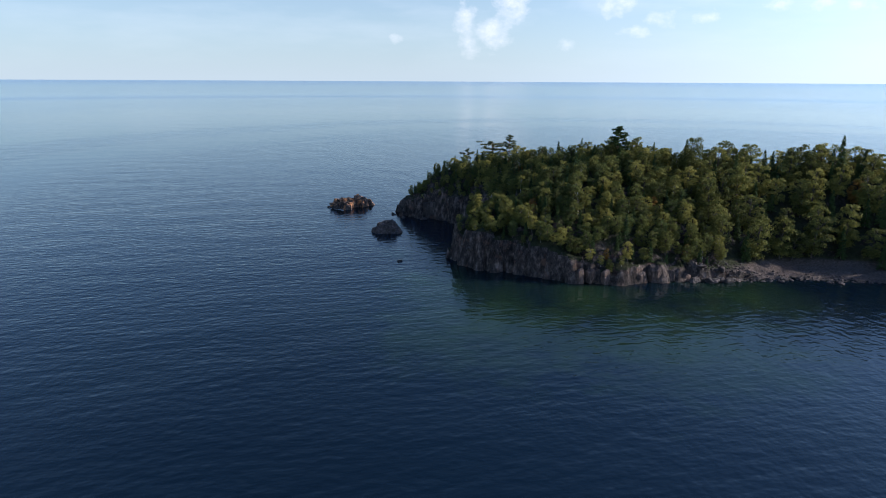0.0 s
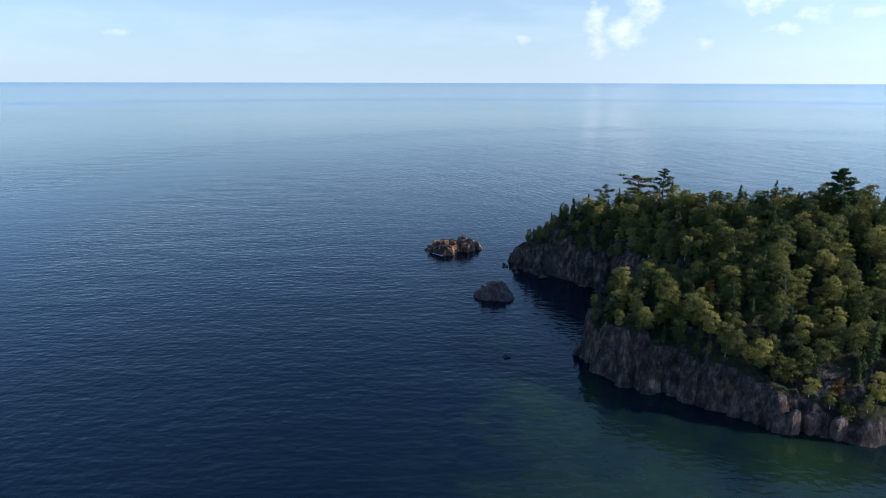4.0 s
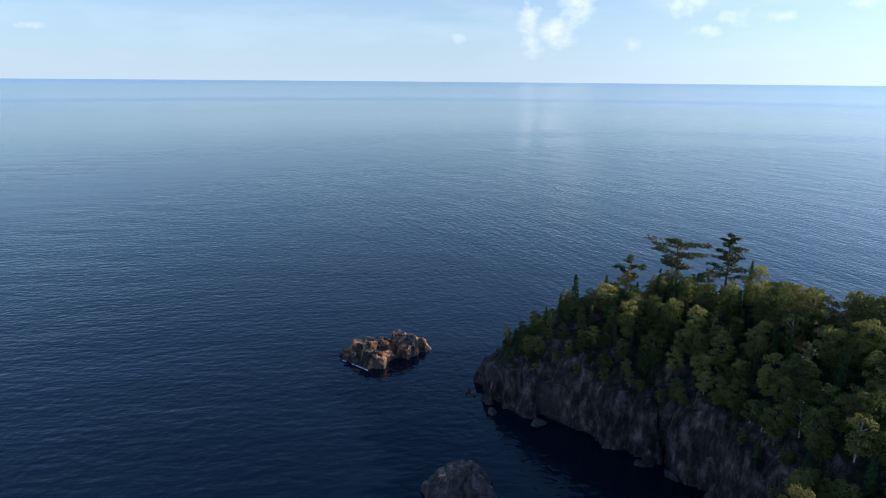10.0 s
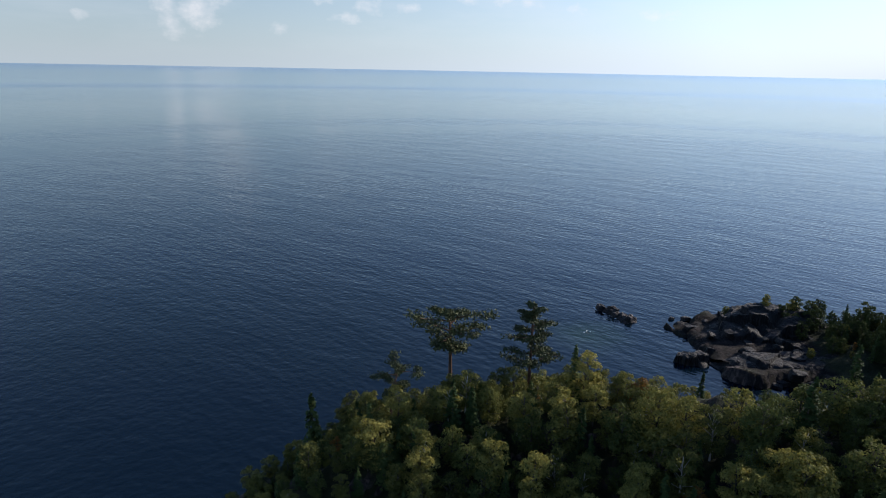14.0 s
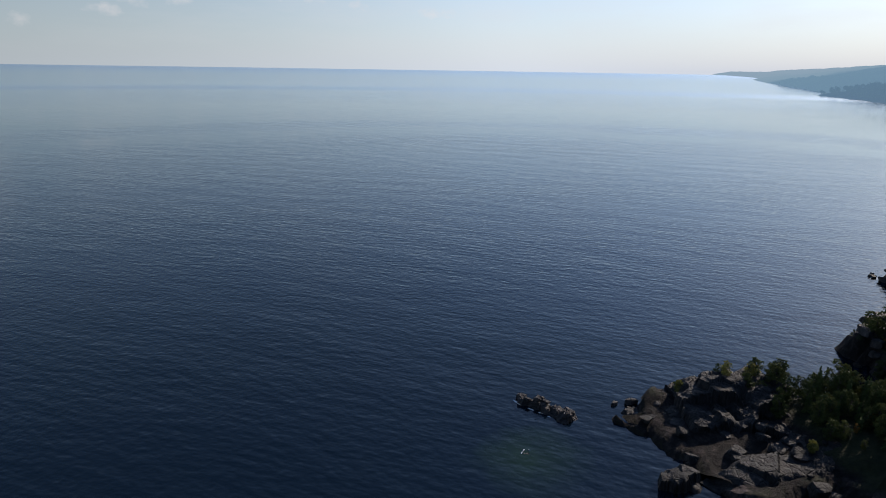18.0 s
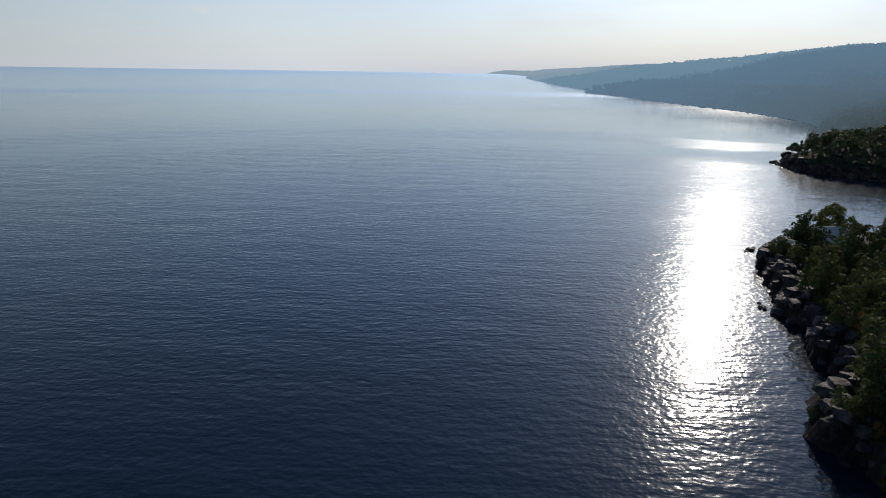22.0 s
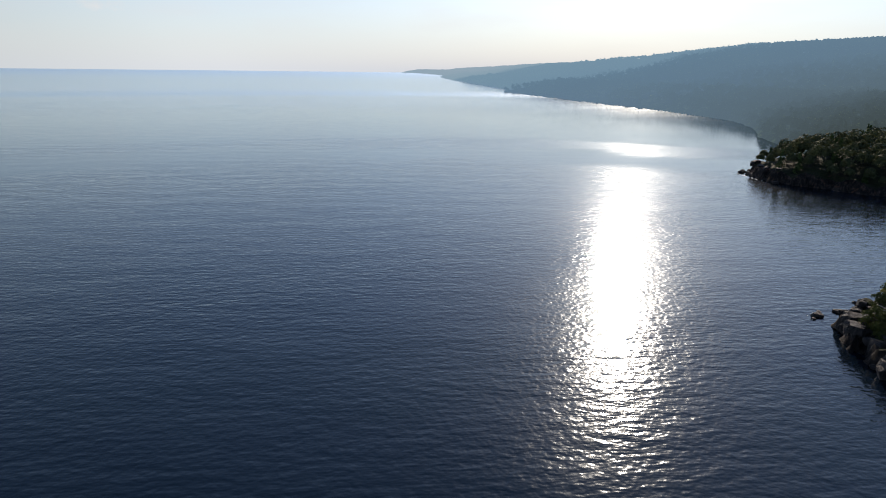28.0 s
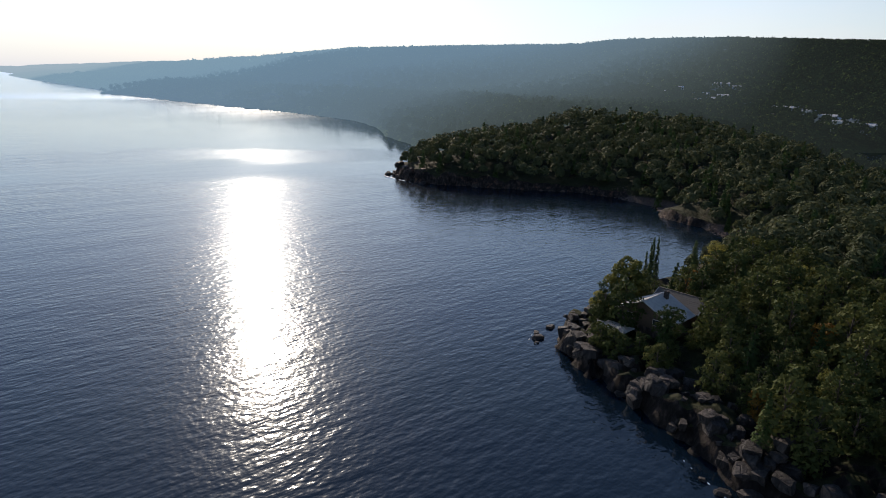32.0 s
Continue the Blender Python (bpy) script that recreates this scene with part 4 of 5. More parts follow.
def rock(x, y, z, sx, sy, sz, turn=0.0, tilt=0.0, shape=None, label="dark angular basalt boulder at the waterline", name="boulder", group="shore boulders"):
    ob = new(name, shape or DARK[int(rnd.integers(len(DARK)))])
    ob.matrix_basis = pose(x, y, z, tilt, tilt * 0.6, turn)
    ob.scale = (sx / 2, sy / 2, sz / 2)
    return tagged(ob, label, "rock", group)


RELIEF = []


def rock_top(x, y):
    """Height of the bare rock or ground at a place."""
    z = ground_at(x, y)
    for x0, y0, x1, y1, f in RELIEF:
        if x0 < x < x1 and y0 < y < y1:
            z = max(z, float(f(np.array([x]), np.array([y]))[0]))
    return z


def rock_mass(name, blobs, label, mat, seed, cell=0.45, dents=0.5, block=2.0, steep=2.6):
    """A bare rock island: a relief built of humps, cracked into ledges."""
    xs0, ys0 = min(b[0] - b[2] * 1.5 for b in blobs), min(b[1] - b[3] * 1.5 for b in blobs)
    xs1, ys1 = max(b[0] + b[2] * 1.5 for b in blobs), max(b[1] + b[3] * 1.5 for b in blobs)
    xs, ys = np.arange(xs0, xs1, cell), np.arange(ys0, ys1, cell)

    def relief(x, y):
        z = np.full(x.shape, -2.5)
        for bx, by, rx, ry, top, turn in blobs:
            c, s = math.cos(radians(turn)), math.sin(radians(turn))
            u, w = ((x - bx) * c + (y - by) * s) / rx, (-(x - bx) * s + (y - by) * c) / ry
            r = np.hypot(u, w) + 0.16 * waves(x, y, seed, 4.5, 3)
            z = np.maximum(z, top * np.clip(1.12 - np.maximum(r, 0) ** steep, -2.0, 1.0))
        val, cx, cy = cells(x, y, block, seed)
        fine, fx, fy = cells(x, y, block * 0.45, seed + 3)
        mid = np.full(x.shape, -2.5)
        for bx, by, rx, ry, top, turn in blobs:
            c, s = math.cos(radians(turn)), math.sin(radians(turn))
            u, w = ((cx - bx) * c + (cy - by) * s) / rx, (-(cx - bx) * s + (cy - by) * c) / ry
            mid = np.maximum(mid, top * np.clip(1.12 - np.hypot(u, w) ** steep, -2.0, 1.0))
        lean = (x - cx) * (np.mod(val * 17.3, 1) - 0.5) * 0.5 + (y - cy) * (np.mod(val * 31.7, 1) - 0.5) * 0.5
        return 0.35 * z + 0.65 * mid + dents * (1.1 * (val - 0.5) + 0.35 * (fine - 0.5) + lean) + 0.1 * waves(x, y, seed, 1.5, 3)

    RELIEF.append((xs0, ys0, xs1, ys1, relief))
    me = grid_mesh(name, xs, ys, relief, mat, lambda x, y, z: z > -1.6)
    me.polygons.foreach_set("use_smooth", [False] * len(me.polygons))
    return tagged(new(name, me), label, "rock")


islet_orange = rock_mass("rock_islet", [(-46.8, 208.0, 3.8, 2.8, 2.6, 20), (-41.0, 211.4, 3.8, 2.6, 3.5, 35), (-44.2, 205.6, 2.6, 1.9, 1.8, 10), (-44.0, 209.4, 4.0, 2.6, 2.8, 30), (-38.2, 213.8, 1.6, 1.3, 2.0, 0), (-50.2, 207.5, 1.4, 0.9, 0.7, 0)],
          "low rock islet with orange lichen, ringed by dark wet rock", ROCK_LICHEN, 31, 0.3, 0.8, 1.7)
islet_grey = rock_mass("rock_islet", [(-23.7, 174.9, 4.2, 3.2, 3.0, 25), (-23.3, 175.2, 3.3, 2.6, 3.2, 25), (-21.2, 174.0, 2.2, 2.0, 1.9, 0), (-25.8, 173.9, 2.3, 1.8, 1.9, 0)],
          "rounded grey rock islet with long cracks beside the cliff", ROCK_CLIFF, 41, 0.3, 0.35, 1.1, 1.9)
skerry_long = rock_mass("rock_islet", [(56.2, 262.4, 2.4, 1.1, 0.7, 75), (57.1, 259.3, 2.4, 1.4, 0.9, 75), (58.0, 255.8, 2.6, 1.6, 1.1, 75)],
          "long low dark skerry with white foam along its edge", ROCK, 51, 0.25, 0.5, 1.3)


def ledges(parent, count, cx, cy, rx, ry, turn, size, mat, seed):
    """Angular blocks lying on an islet, as its parts."""
    rng = np.random.default_rng(seed)
    shapes = [boulder_mesh(seed + q, 4, 2, mat, 0.03, True) for q in range(4)]
    ca, sa = math.cos(radians(turn)), math.sin(radians(turn))
    for _ in range(count):
        a, r = rng.uniform(0, 6.28), rng.uniform(0, 0.9) ** 0.6
        u, w = rx * r * math.cos(a), ry * r * math.sin(a)
        x, y = cx + u * ca - w * sa, cy + u * sa + w * ca
        s = rng.uniform(*size)
        part("ledge", shapes[int(rng.integers(4))], parent, "", pose(x, y, max(rock_top(x, y), -0.2) + s * 0.05, rng.uniform(-12, 12), rng.uniform(-12, 12), turn + rng.uniform(-25, 25)) @ Matrix.Diagonal((s * rng.uniform(0.7, 1.2), s * 0.6, s * rng.uniform(0.35, 0.6), 1)))


ledges(islet_orange, 34, -43.7, 209.1, 7.2, 3.6, 30, (0.7, 1.7), ROCK_LICHEN, 700)
ledges(islet_grey, 5, -23.4, 173.4, 3.2, 1.6, 25, (0.5, 0.9), ROCK_CLIFF, 720)
ledges(skerry_long, 9, 57.0, 259.2, 4.4, 1.3, -75, (0.5, 1.0), ROCK, 740)
rock(-14.3, 143.9, 0.0, 1.7, 1.0, 0.9, 20, label="small dark rock just above the water", name="skerry", group="")
rock(-16.8, 149.1, -0.35, 3.6, 1.4, 0.9, -10, label="flat dark rock awash in the cove", name="skerry", group="")
rock(46.4, 251.9, -0.30, 1.6, 1.2, 0.8, 0, label="small rock just under the surface with ripples round it", name="skerry", group="")

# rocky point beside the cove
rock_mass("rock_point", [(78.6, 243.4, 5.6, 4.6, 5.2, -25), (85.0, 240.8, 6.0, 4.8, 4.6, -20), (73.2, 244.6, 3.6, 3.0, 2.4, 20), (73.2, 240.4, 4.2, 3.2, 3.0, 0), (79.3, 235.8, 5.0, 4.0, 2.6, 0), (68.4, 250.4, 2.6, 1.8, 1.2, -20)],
          "massive dark cracked rock point with a pale weathered top", ROCK_SHADED, 61, 0.35, 0.9, 3.8, 5.0)
rock_mass("rock_shelf", [(74.5, 239.5, 6.5, 5.0, 0.9, 0), (81.0, 231.0, 7.0, 4.5, 1.0, 0), (86.0, 237.0, 7.0, 6.0, 2.6, 0)], "low dark rock shelf round the point", ROCK_SHADED, 66, 0.4, 0.9, 3.2)
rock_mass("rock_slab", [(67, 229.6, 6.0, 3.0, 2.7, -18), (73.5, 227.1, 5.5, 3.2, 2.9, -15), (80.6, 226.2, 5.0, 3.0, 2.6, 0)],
          "long sloping slab of dark rock above the cove", ROCK_SHADED, 71, 0.35, 0.35, 6.0, 4.0)
rock_mass("rock_block", [(58.1, 235.3, 3.2, 2.0, 1.9, -35)], "big dark tilted block standing in the cove", ROCK_SHADED, 81, 0.3, 0.3)
POINT = [(69.6, 251.8, 0.3, 3.0, 1.4, 1.4, -20, 0), (67, 253.1, 0.1, 1.8, 1.0, 1.0, 10, 0), (71.1, 248.7, 0.6, 2.8, 2.2, 2.4, 60, 0), (77.8, 243.4, 2.9, 4.0, 3.0, 3.2, 20, 4), (81.4, 240.2, 2.4, 4.4, 3.4, 3.0, -15, -4),
         (68.9, 243.3, 0.5, 3.4, 2.6, 2.2, 0, 0), (66.8, 246, 0.1, 2.4, 1.8, 1.4, 30, 0), (87.7, 245.7, 1.5, 4, 3.5, 3.5, 0, 0), (71.8, 237, 0.8, 3.0, 2.4, 2.0, -20, 0), (63.6, 231.7, 0.2, 2.2, 1.6, 1.2, 0, 0),
         (75.2, 231.1, 0.8, 3, 2.4, 1.8, 0, 0), (70.9, 222.3, 0.3, 3.0, 2.0, 1.3, 0, 0), (73.9, 220.3, 0.4, 1.8, 1.4, 1.0, 0, 0), (77.9, 222.2, 0.8, 2.4, 1.6, 1.4, 0, 0)]
for x, y, z, sx, sy, sz, turn, tilt in POINT:
    rock(x, y, z, sx, sy, sz, turn, tilt, label="large dark basalt block on the rocky point", group="blocks of the rocky point")

for k in range(60):
    x, y = rnd.uniform(63, 90), rnd.uniform(221, 250)
    if shore_distance(np.array([x]), np.array([y]))[0] < 0.8:
        continue
    w = rnd.uniform(0.9, 3.0)
    if rock_top(x, y) > 2.6:
        continue
    rock(x, y, rock_top(x, y) + w * 0.06, w * rnd.uniform(0.9, 1.5), w, w * rnd.uniform(0.5, 0.9), rnd.uniform(0, 360), rnd.uniform(-10, 10), DARK_POINT[int(rnd.integers(4))], "dark fallen block on the rocky point", group="blocks of the rocky point")

# upright joint-bounded buttresses that make up the cliff faces
SLABS = [boulder_mesh(90 + q, 5, 4, ROCK_CLIFF, 0.028, True) for q in range(7)]


def cliff_slabs(points, step, tall):
    seg = np.array(points, float)
    length = np.concatenate([[0], np.cumsum(np.hypot(*np.diff(seg, axis=0).T))])
    q = 0.0
    while q < length[-1]:
        i = min(int(np.searchsorted(length, q, "right")) - 1, len(seg) - 2)
        dx, dy = seg[i + 1] - seg[i]
        g = math.hypot(dx, dy)
        off = rnd.uniform(2.2, 3.6)
        x, y = np.interp(q, length, seg[:, 0]) + dy / g * off, np.interp(q, length, seg[:, 1]) - dx / g * off
        if shore_distance(np.array([x]), np.array([y]))[0] < 1.7:
            q += 2.0
            continue
        w, h = rnd.uniform(5.0, 10.5), np.interp(q, length, tall) * rnd.uniform(0.66, 1.08)
        rock(x, y, h * 0.36, w * 1.25, rnd.uniform(2.6, 4.0), h * 1.75, math.degrees(math.atan2(dy, dx)) + rnd.uniform(-14, 14), rnd.uniform(-5, 5),
             SLABS[int(rnd.integers(len(SLABS)))], "tall grey-brown rock buttress of the headland cliff", "cliff_buttress", "cliff buttresses")
        q += w * step


cliff_slabs(HEADLAND_SHORE[2:20], 1.05, [4.5, 6.0, 7.0, 8.0, 8.0, 8.5, 9.5, 10.0, 9.5, 8.5, 7.5, 7.0, 6.0, 5.0, 4.6, 4.6, 5.0, 5.0])

# red pillars and blocks along the front of the headland
for x, y, z, sx, sy, sz in [(28.6, 131.8, 1.6, 1.7, 1.8, 5.2), (30.8, 132.8, 1.5, 2.6, 2.2, 4.4), (34.2, 132.1, 1.5, 1.9, 2.0, 5.0), (36.5, 133.8, 1.2, 3.0, 2.6, 4.6),
                            (42, 134.1, 1.2, 2.4, 2.0, 3.8), (45, 135.3, 1.8, 3.8, 2.8, 5.4), (48.9, 136.8, 1.0, 3.4, 2.6, 4.2), (52.4, 137, 0.8, 2.6, 2.2, 2.8)]:
    rock(x, y, z, sx, sy, sz, rnd.uniform(0, 360), 3, RED[int(rnd.integers(3))], "upright rust-stained rock pillar at the foot of the cliff", "rock_pillar", "rock pillars")
for k in range(46):
    x = 54 + k * 0.75 + rnd.uniform(-0.8, 0.8)
    y = np.interp(x, [54, 63, 80, 96], [136.8, 137, 140, 139]) + rnd.uniform(-0.6, 2.6)
    s = rnd.uniform(0.5, 1.7) * (1.4 if k < 12 else 0.75)
    rock(x, y, max(0.0, ground_at(x, y)) + s * 0.1, s * 1.3, s, s * 0.9, rnd.uniform(0, 360), 0, BROWN[int(rnd.integers(5))], "grey-brown boulder on the pebble beach", group="beach boulders")


def shore_rocks(points, count, size, inland, label, group, shapes):
    seg = np.array(points, float)
    length = np.concatenate([[0], np.cumsum(np.hypot(*np.diff(seg, axis=0).T))])
    for k in range(count):
        q = rnd.uniform(0, length[-1])
        x, y = np.interp(q, length, seg[:, 0]), np.interp(q, length, seg[:, 1])
        i = min(int(np.searchsorted(length, q, "right")) - 1, len(seg) - 2)
        dx, dy = seg[i + 1] - seg[i]
        g = math.hypot(dx, dy)
        off = rnd.uniform(*inland)
        x, y = x + dy / g * -off * -1, y - dx / g * off * 1
        s = rnd.uniform(*size) * (0.65 if off < 0.3 else 1)
        z = max(-0.1, ground_at(x, y))
        rock(x, y, z + s * 0.12, s * rnd.uniform(0.9, 1.6), s * rnd.uniform(0.8, 1.2), s * rnd.uniform(0.6, 1.05), rnd.uniform(0, 360), rnd.uniform(-8, 8),
             shapes[int(rnd.integers(len(shapes)))], label, group=group)


shore_rocks([(140.6, 238.3), (147.7, 241.2), (155.9, 245), (165.5, 246.3), (173.6, 252.8), (186, 254.6), (196.3, 257), (206.8, 259.6), (216.4, 262.6), (227.5, 263), (234, 259)], 170, (1.0, 3.6), (0.8, 9.5),
            "dark weathered boulder on the stepped rocky shore", "boulders below the house", DARK)
shore_rocks([(106, 230.1), (113.1, 232.9), (117.4, 239.9), (124.5, 242.4), (132.6, 241.5), (140.6, 238.3)], 45, (1.2, 3.6), (1.4, 6.5), "dark boulder at the foot of the wooded cape", "boulders of the cape", DARK)
shore_rocks([(429.6, 271.4), (442, 280.2), (460.3, 286.8), (472.3, 282.5)], 26, (1.5, 4.5), (-2.0, 4.0), "dark rock at the tip of the far headland", "rocks of the far headland", DARK)
shore_rocks([(9.6, 138.7), (3.6, 141.6), (-2.5, 148.4), (-0.7, 155.4), (6.1, 162.4), (8.9, 171.4), (4.7, 180.2), (-7.4, 188.9), (-20.4, 192.6), (-25.4, 195.5), (-27.5, 201.4)], 16, (0.9, 2.2), (-0.3, 0.8),
            "brown-grey block broken from the cliff foot", "blocks at the cliff foot", BROWN)
for x, y, s in [(228.9, 266.2, 2.4), (231.6, 265.6, 1.3), (226.4, 267.0, 1.0), (234.6, 261.6, 2.0), (175.5, 255.2, 2.0), (178.6, 256.2, 1.0), (460.4, 289.3, 3.5), (465.4, 288.2, 2.6), (470.5, 288.2, 1.8)]:
    rock(x, y, 0.1, s * 1.4, s, s * 0.7, rnd.uniform(0, 360), label="small dark rock standing in the water", group="offshore rocks")
for x, y, z, sx, sy, sz, turn in [(215.5, 262.7, 1.8, 8, 6, 5.6, 10), (221.6, 263, 2.0, 7, 6, 6, 40), (208.4, 259.8, 1.8, 6, 5, 5.2, 0), (227.7, 262.9, 1.6, 5.5, 5, 4.6, 70), (201.7, 257, 2.0, 5, 5, 5, 20), (194.6, 254.6, 2.4, 5, 4, 4.6, 60), (187, 252.8, 2.2, 5, 4, 4.2, 0), (178.8, 251.5, 2.0, 4.5, 4, 4, 30)]:
    rock(x, y - 2.8, z, sx, sy, sz, turn, 4, label="big rounded dark rock of the stepped shore", group="boulders below the house")

# pebbles on the beaches
peb = []
prng = np.random.default_rng(77)
for cx, cy, lx, ly, count in [(78.2, 140, 26, 4.5, 900), (74.1, 212.7, 7, 3, 250), (378.5, 178.8, 18, 5, 250), (317.6, 171.3, 10, 3, 150)]:
    for _ in range(count):
        x, y = cx + prng.uniform(-lx, lx), cy + prng.normal(0, ly * 0.5)
        d = float(shore_distance(np.array([x]), np.array([y]))[0])
        if d < -0.6 or d > 7:
            continue
        s = prng.uniform(0.12, 0.42)
        z = max(0.0, ground_at(x, y))
        t = prng.uniform(0, 6.28)
        base = [(math.cos(t + k * 1.2566) * s * prng.uniform(0.7, 1.2), math.sin(t + k * 1.2566) * s * prng.uniform(0.6, 1.0), 0) for k in range(5)]
        v = [(x + a, y + b, z - 0.05) for a, b, c in base] + [(x + a * 0.6, y + b * 0.6, z + s * 0.6) for a, b, c in base]
        f = [(k, (k + 1) % 5, 5 + (k + 1) % 5, 5 + k) for k in range(5)] + [(5, 6, 7, 8, 9)]
        peb.append((v, f))
tagged(new("beach_stones", mesh("beach_stones", *joined(peb), ROCK_CLIFF)), "grey and pinkish cobbles of the pebble beaches", "stones", kind="stuff")


# ---- trees that stand out ----
def single(name, meshes, x, y, top, label, tall, wide_scale=1.0, turn=0.0):
    z = ground_at(x, y) - 0.2
    ob = thing(name, pose(x, y, z, 0, 0, turn), label, "tree")
    s = (top - z) / tall
    ob.scale = (s * wide_scale, s * wide_scale, s)
    part("trunk", meshes[0], ob)
    part("crown", meshes[1], ob)
    return ob


single("pine_tree", pine(501, 10, 2.6, 4600, 0.12, BARK_PINE, NEEDLE_PINE, 0.66, 0.27, 0.02, "umbrella", 13), 5.9, 216.9, 23.0, "flat-topped red pine with a bare trunk on the headland crest", 10, 1.0, 20)
single("pine_tree", pine(502, 10, 2.5, 6500, 0.12, BARK_PINE, NEEDLE_PINE, 0.5, 0.22, 0.02, "cone", 20), 11.5, 207.8, 26.2, "upright dense red pine on the headland crest", 10, 0.8)
single("pine_tree", pine(503, 10, 2.6, 4200, 0.13, BARK_PINE, NEEDLE_PINE, 0.6, 0.3, 0.07, "umbrella", 10), -3.4, 209.4, 20.8, "windswept leaning pine near the cliff", 10, 0.9, 90)
single("white_pine", pine(504, 15, 3.6, 13000, 0.19, BARK_PINE, NEEDLE, 0.4, 0.38, 0.01, "cone", 30), 42.1, 178, 31.5, "tall dense white pine standing above the birches", 15, 1.0)
single("tall_spruce", spruce(505, 15, 2.6, 3800, 0.27, BARK, NEEDLE), 99.9, 174.7, 29.9, "tall dark pointed spruce above the wood", 15, 1.0)
single("fir_tree", spruce(506, 7, 1.3, 1500, 0.2, BARK, NEEDLE), -10.8, 213, 16.6, "dark fir on the edge of the headland", 7, 0.9)
single("tall_spruce", spruce(507, 10, 1.4, 2000, 0.22, BARK, NEEDLE), 32.5, 205.6, 16.5, "slim dark spruce on the north slope", 10, 0.9)
single("pine_tree", pine(508, 9, 2.0, 2600, 0.15, BARK_PINE, NEEDLE_PINE, 0.45, 0.35, 0.05, "cone", 13), 13.4, 180.2, 21.0, "thin-crowned pine in the wood", 9, 1.0)
for x, y, top in [(257, 228.3, 20.5), (259, 226.8, 21.5), (255.1, 230.4, 19.0), (261.5, 224.2, 21.0)]:
    single("tall_spruce", spruce(510 + int(x), 12, 1.1, 2200, 0.2, BARK, NEEDLE), x, y, top - 7.2, "slim dark spire of a spruce behind the house", 12, 0.9)
single("round_tree", broadleaf(520, 9, 3.4, 2900, 0.3, BARK, LEAF, 0.2), 231.3, 246.0, 17.0, "full round green tree beside the house", 9, 1.05)
single("round_tree", broadleaf(521, 8, 3.0, 2400, 0.28, BARK, LEAF, 0.15), 229, 252.2, 10.5, "low bushy green tree above the boulders", 8, 1.1)
for x, y, top in [(209.6, 252.4, 9.0), (212.4, 255.6, 8.6), (206.0, 248.6, 9.2), (216.2, 257.4, 8.6), (221.6, 255.6, 9.6), (203.8, 251.5, 9.5), (207.5, 243.0, 10.4), (226.6, 253.0, 10.6)]:
    single("lakeside_tree", broadleaf(560 + int(x), 6, 2.6, 1500, 0.25, BARK, LEAF_BACKLIT, 0.03), x, y, top, "bushy dark green tree between the house and the boulders", 6, 1.1)
for x, y, s in [(75.6, 247.5, 2.2), (83.2, 246, 2.0), (80.5, 242.8, 2.4), (75.6, 227.3, 2.0), (85.6, 241.2, 2.6), (35.1, 132.9, 2.4), (43.9, 137, 3.0)]:
    z0 = rock_top(x, y) - 0.25
    ob = thing("shrub", pose(x, y, z0, 0, 0, rnd.uniform(0, 360)), "small yellow-green shrub growing from bare rock", "shrub", "shrubs on the rocks")
    ms = broadleaf(540 + int(x * 3), s, s * 0.45, 440, 0.16, BARK, LEAF, 0.1)
    part("stem", ms[0], ob)
    part("crown", ms[1], ob)


# ---- house on the point ----
def plain(name, color, rough=0.7, scale=2.0, vary=0.25):
    m, n, l, b = material(name, rough, 0.3)
    c0 = tuple(v * (1 - vary) for v in color)
    l.new(ramp(n, l, noise_tex(n, l, scale, 5, 0.65, world_place(n)), [(0.3, c0), (0.7, color)]), b.inputs["Base Color"])
    return m


SHINGLE = plain("grey_shingles", (0.46, 0.44, 0.41), 0.8, 1.5)
SHINGLE_DARK = plain("dark_shingles", (0.10, 0.095, 0.09), 0.8, 1.5)
SIDING = plain("brown_siding", (0.10, 0.07, 0.05), 0.7)
TRIM = plain("white_trim", (0.50, 0.48, 0.45), 0.6)
GLASS, gn, gl, gb = material("window_glass", 0.05, 0.5)
gb.inputs["Base Color"].default_value = (0.02, 0.025, 0.03, 1)


def box(x0, y0, z0, x1, y1, z1):
    v = [(x, y, z) for z in (z0, z1) for y in (y0, y1) for x in (x0, x1)]
    return v, [(0, 2, 3, 1), (4, 5, 7, 6), (0, 1, 5, 4), (1, 3, 7, 5), (3, 2, 6, 7), (2, 0, 4, 6)]


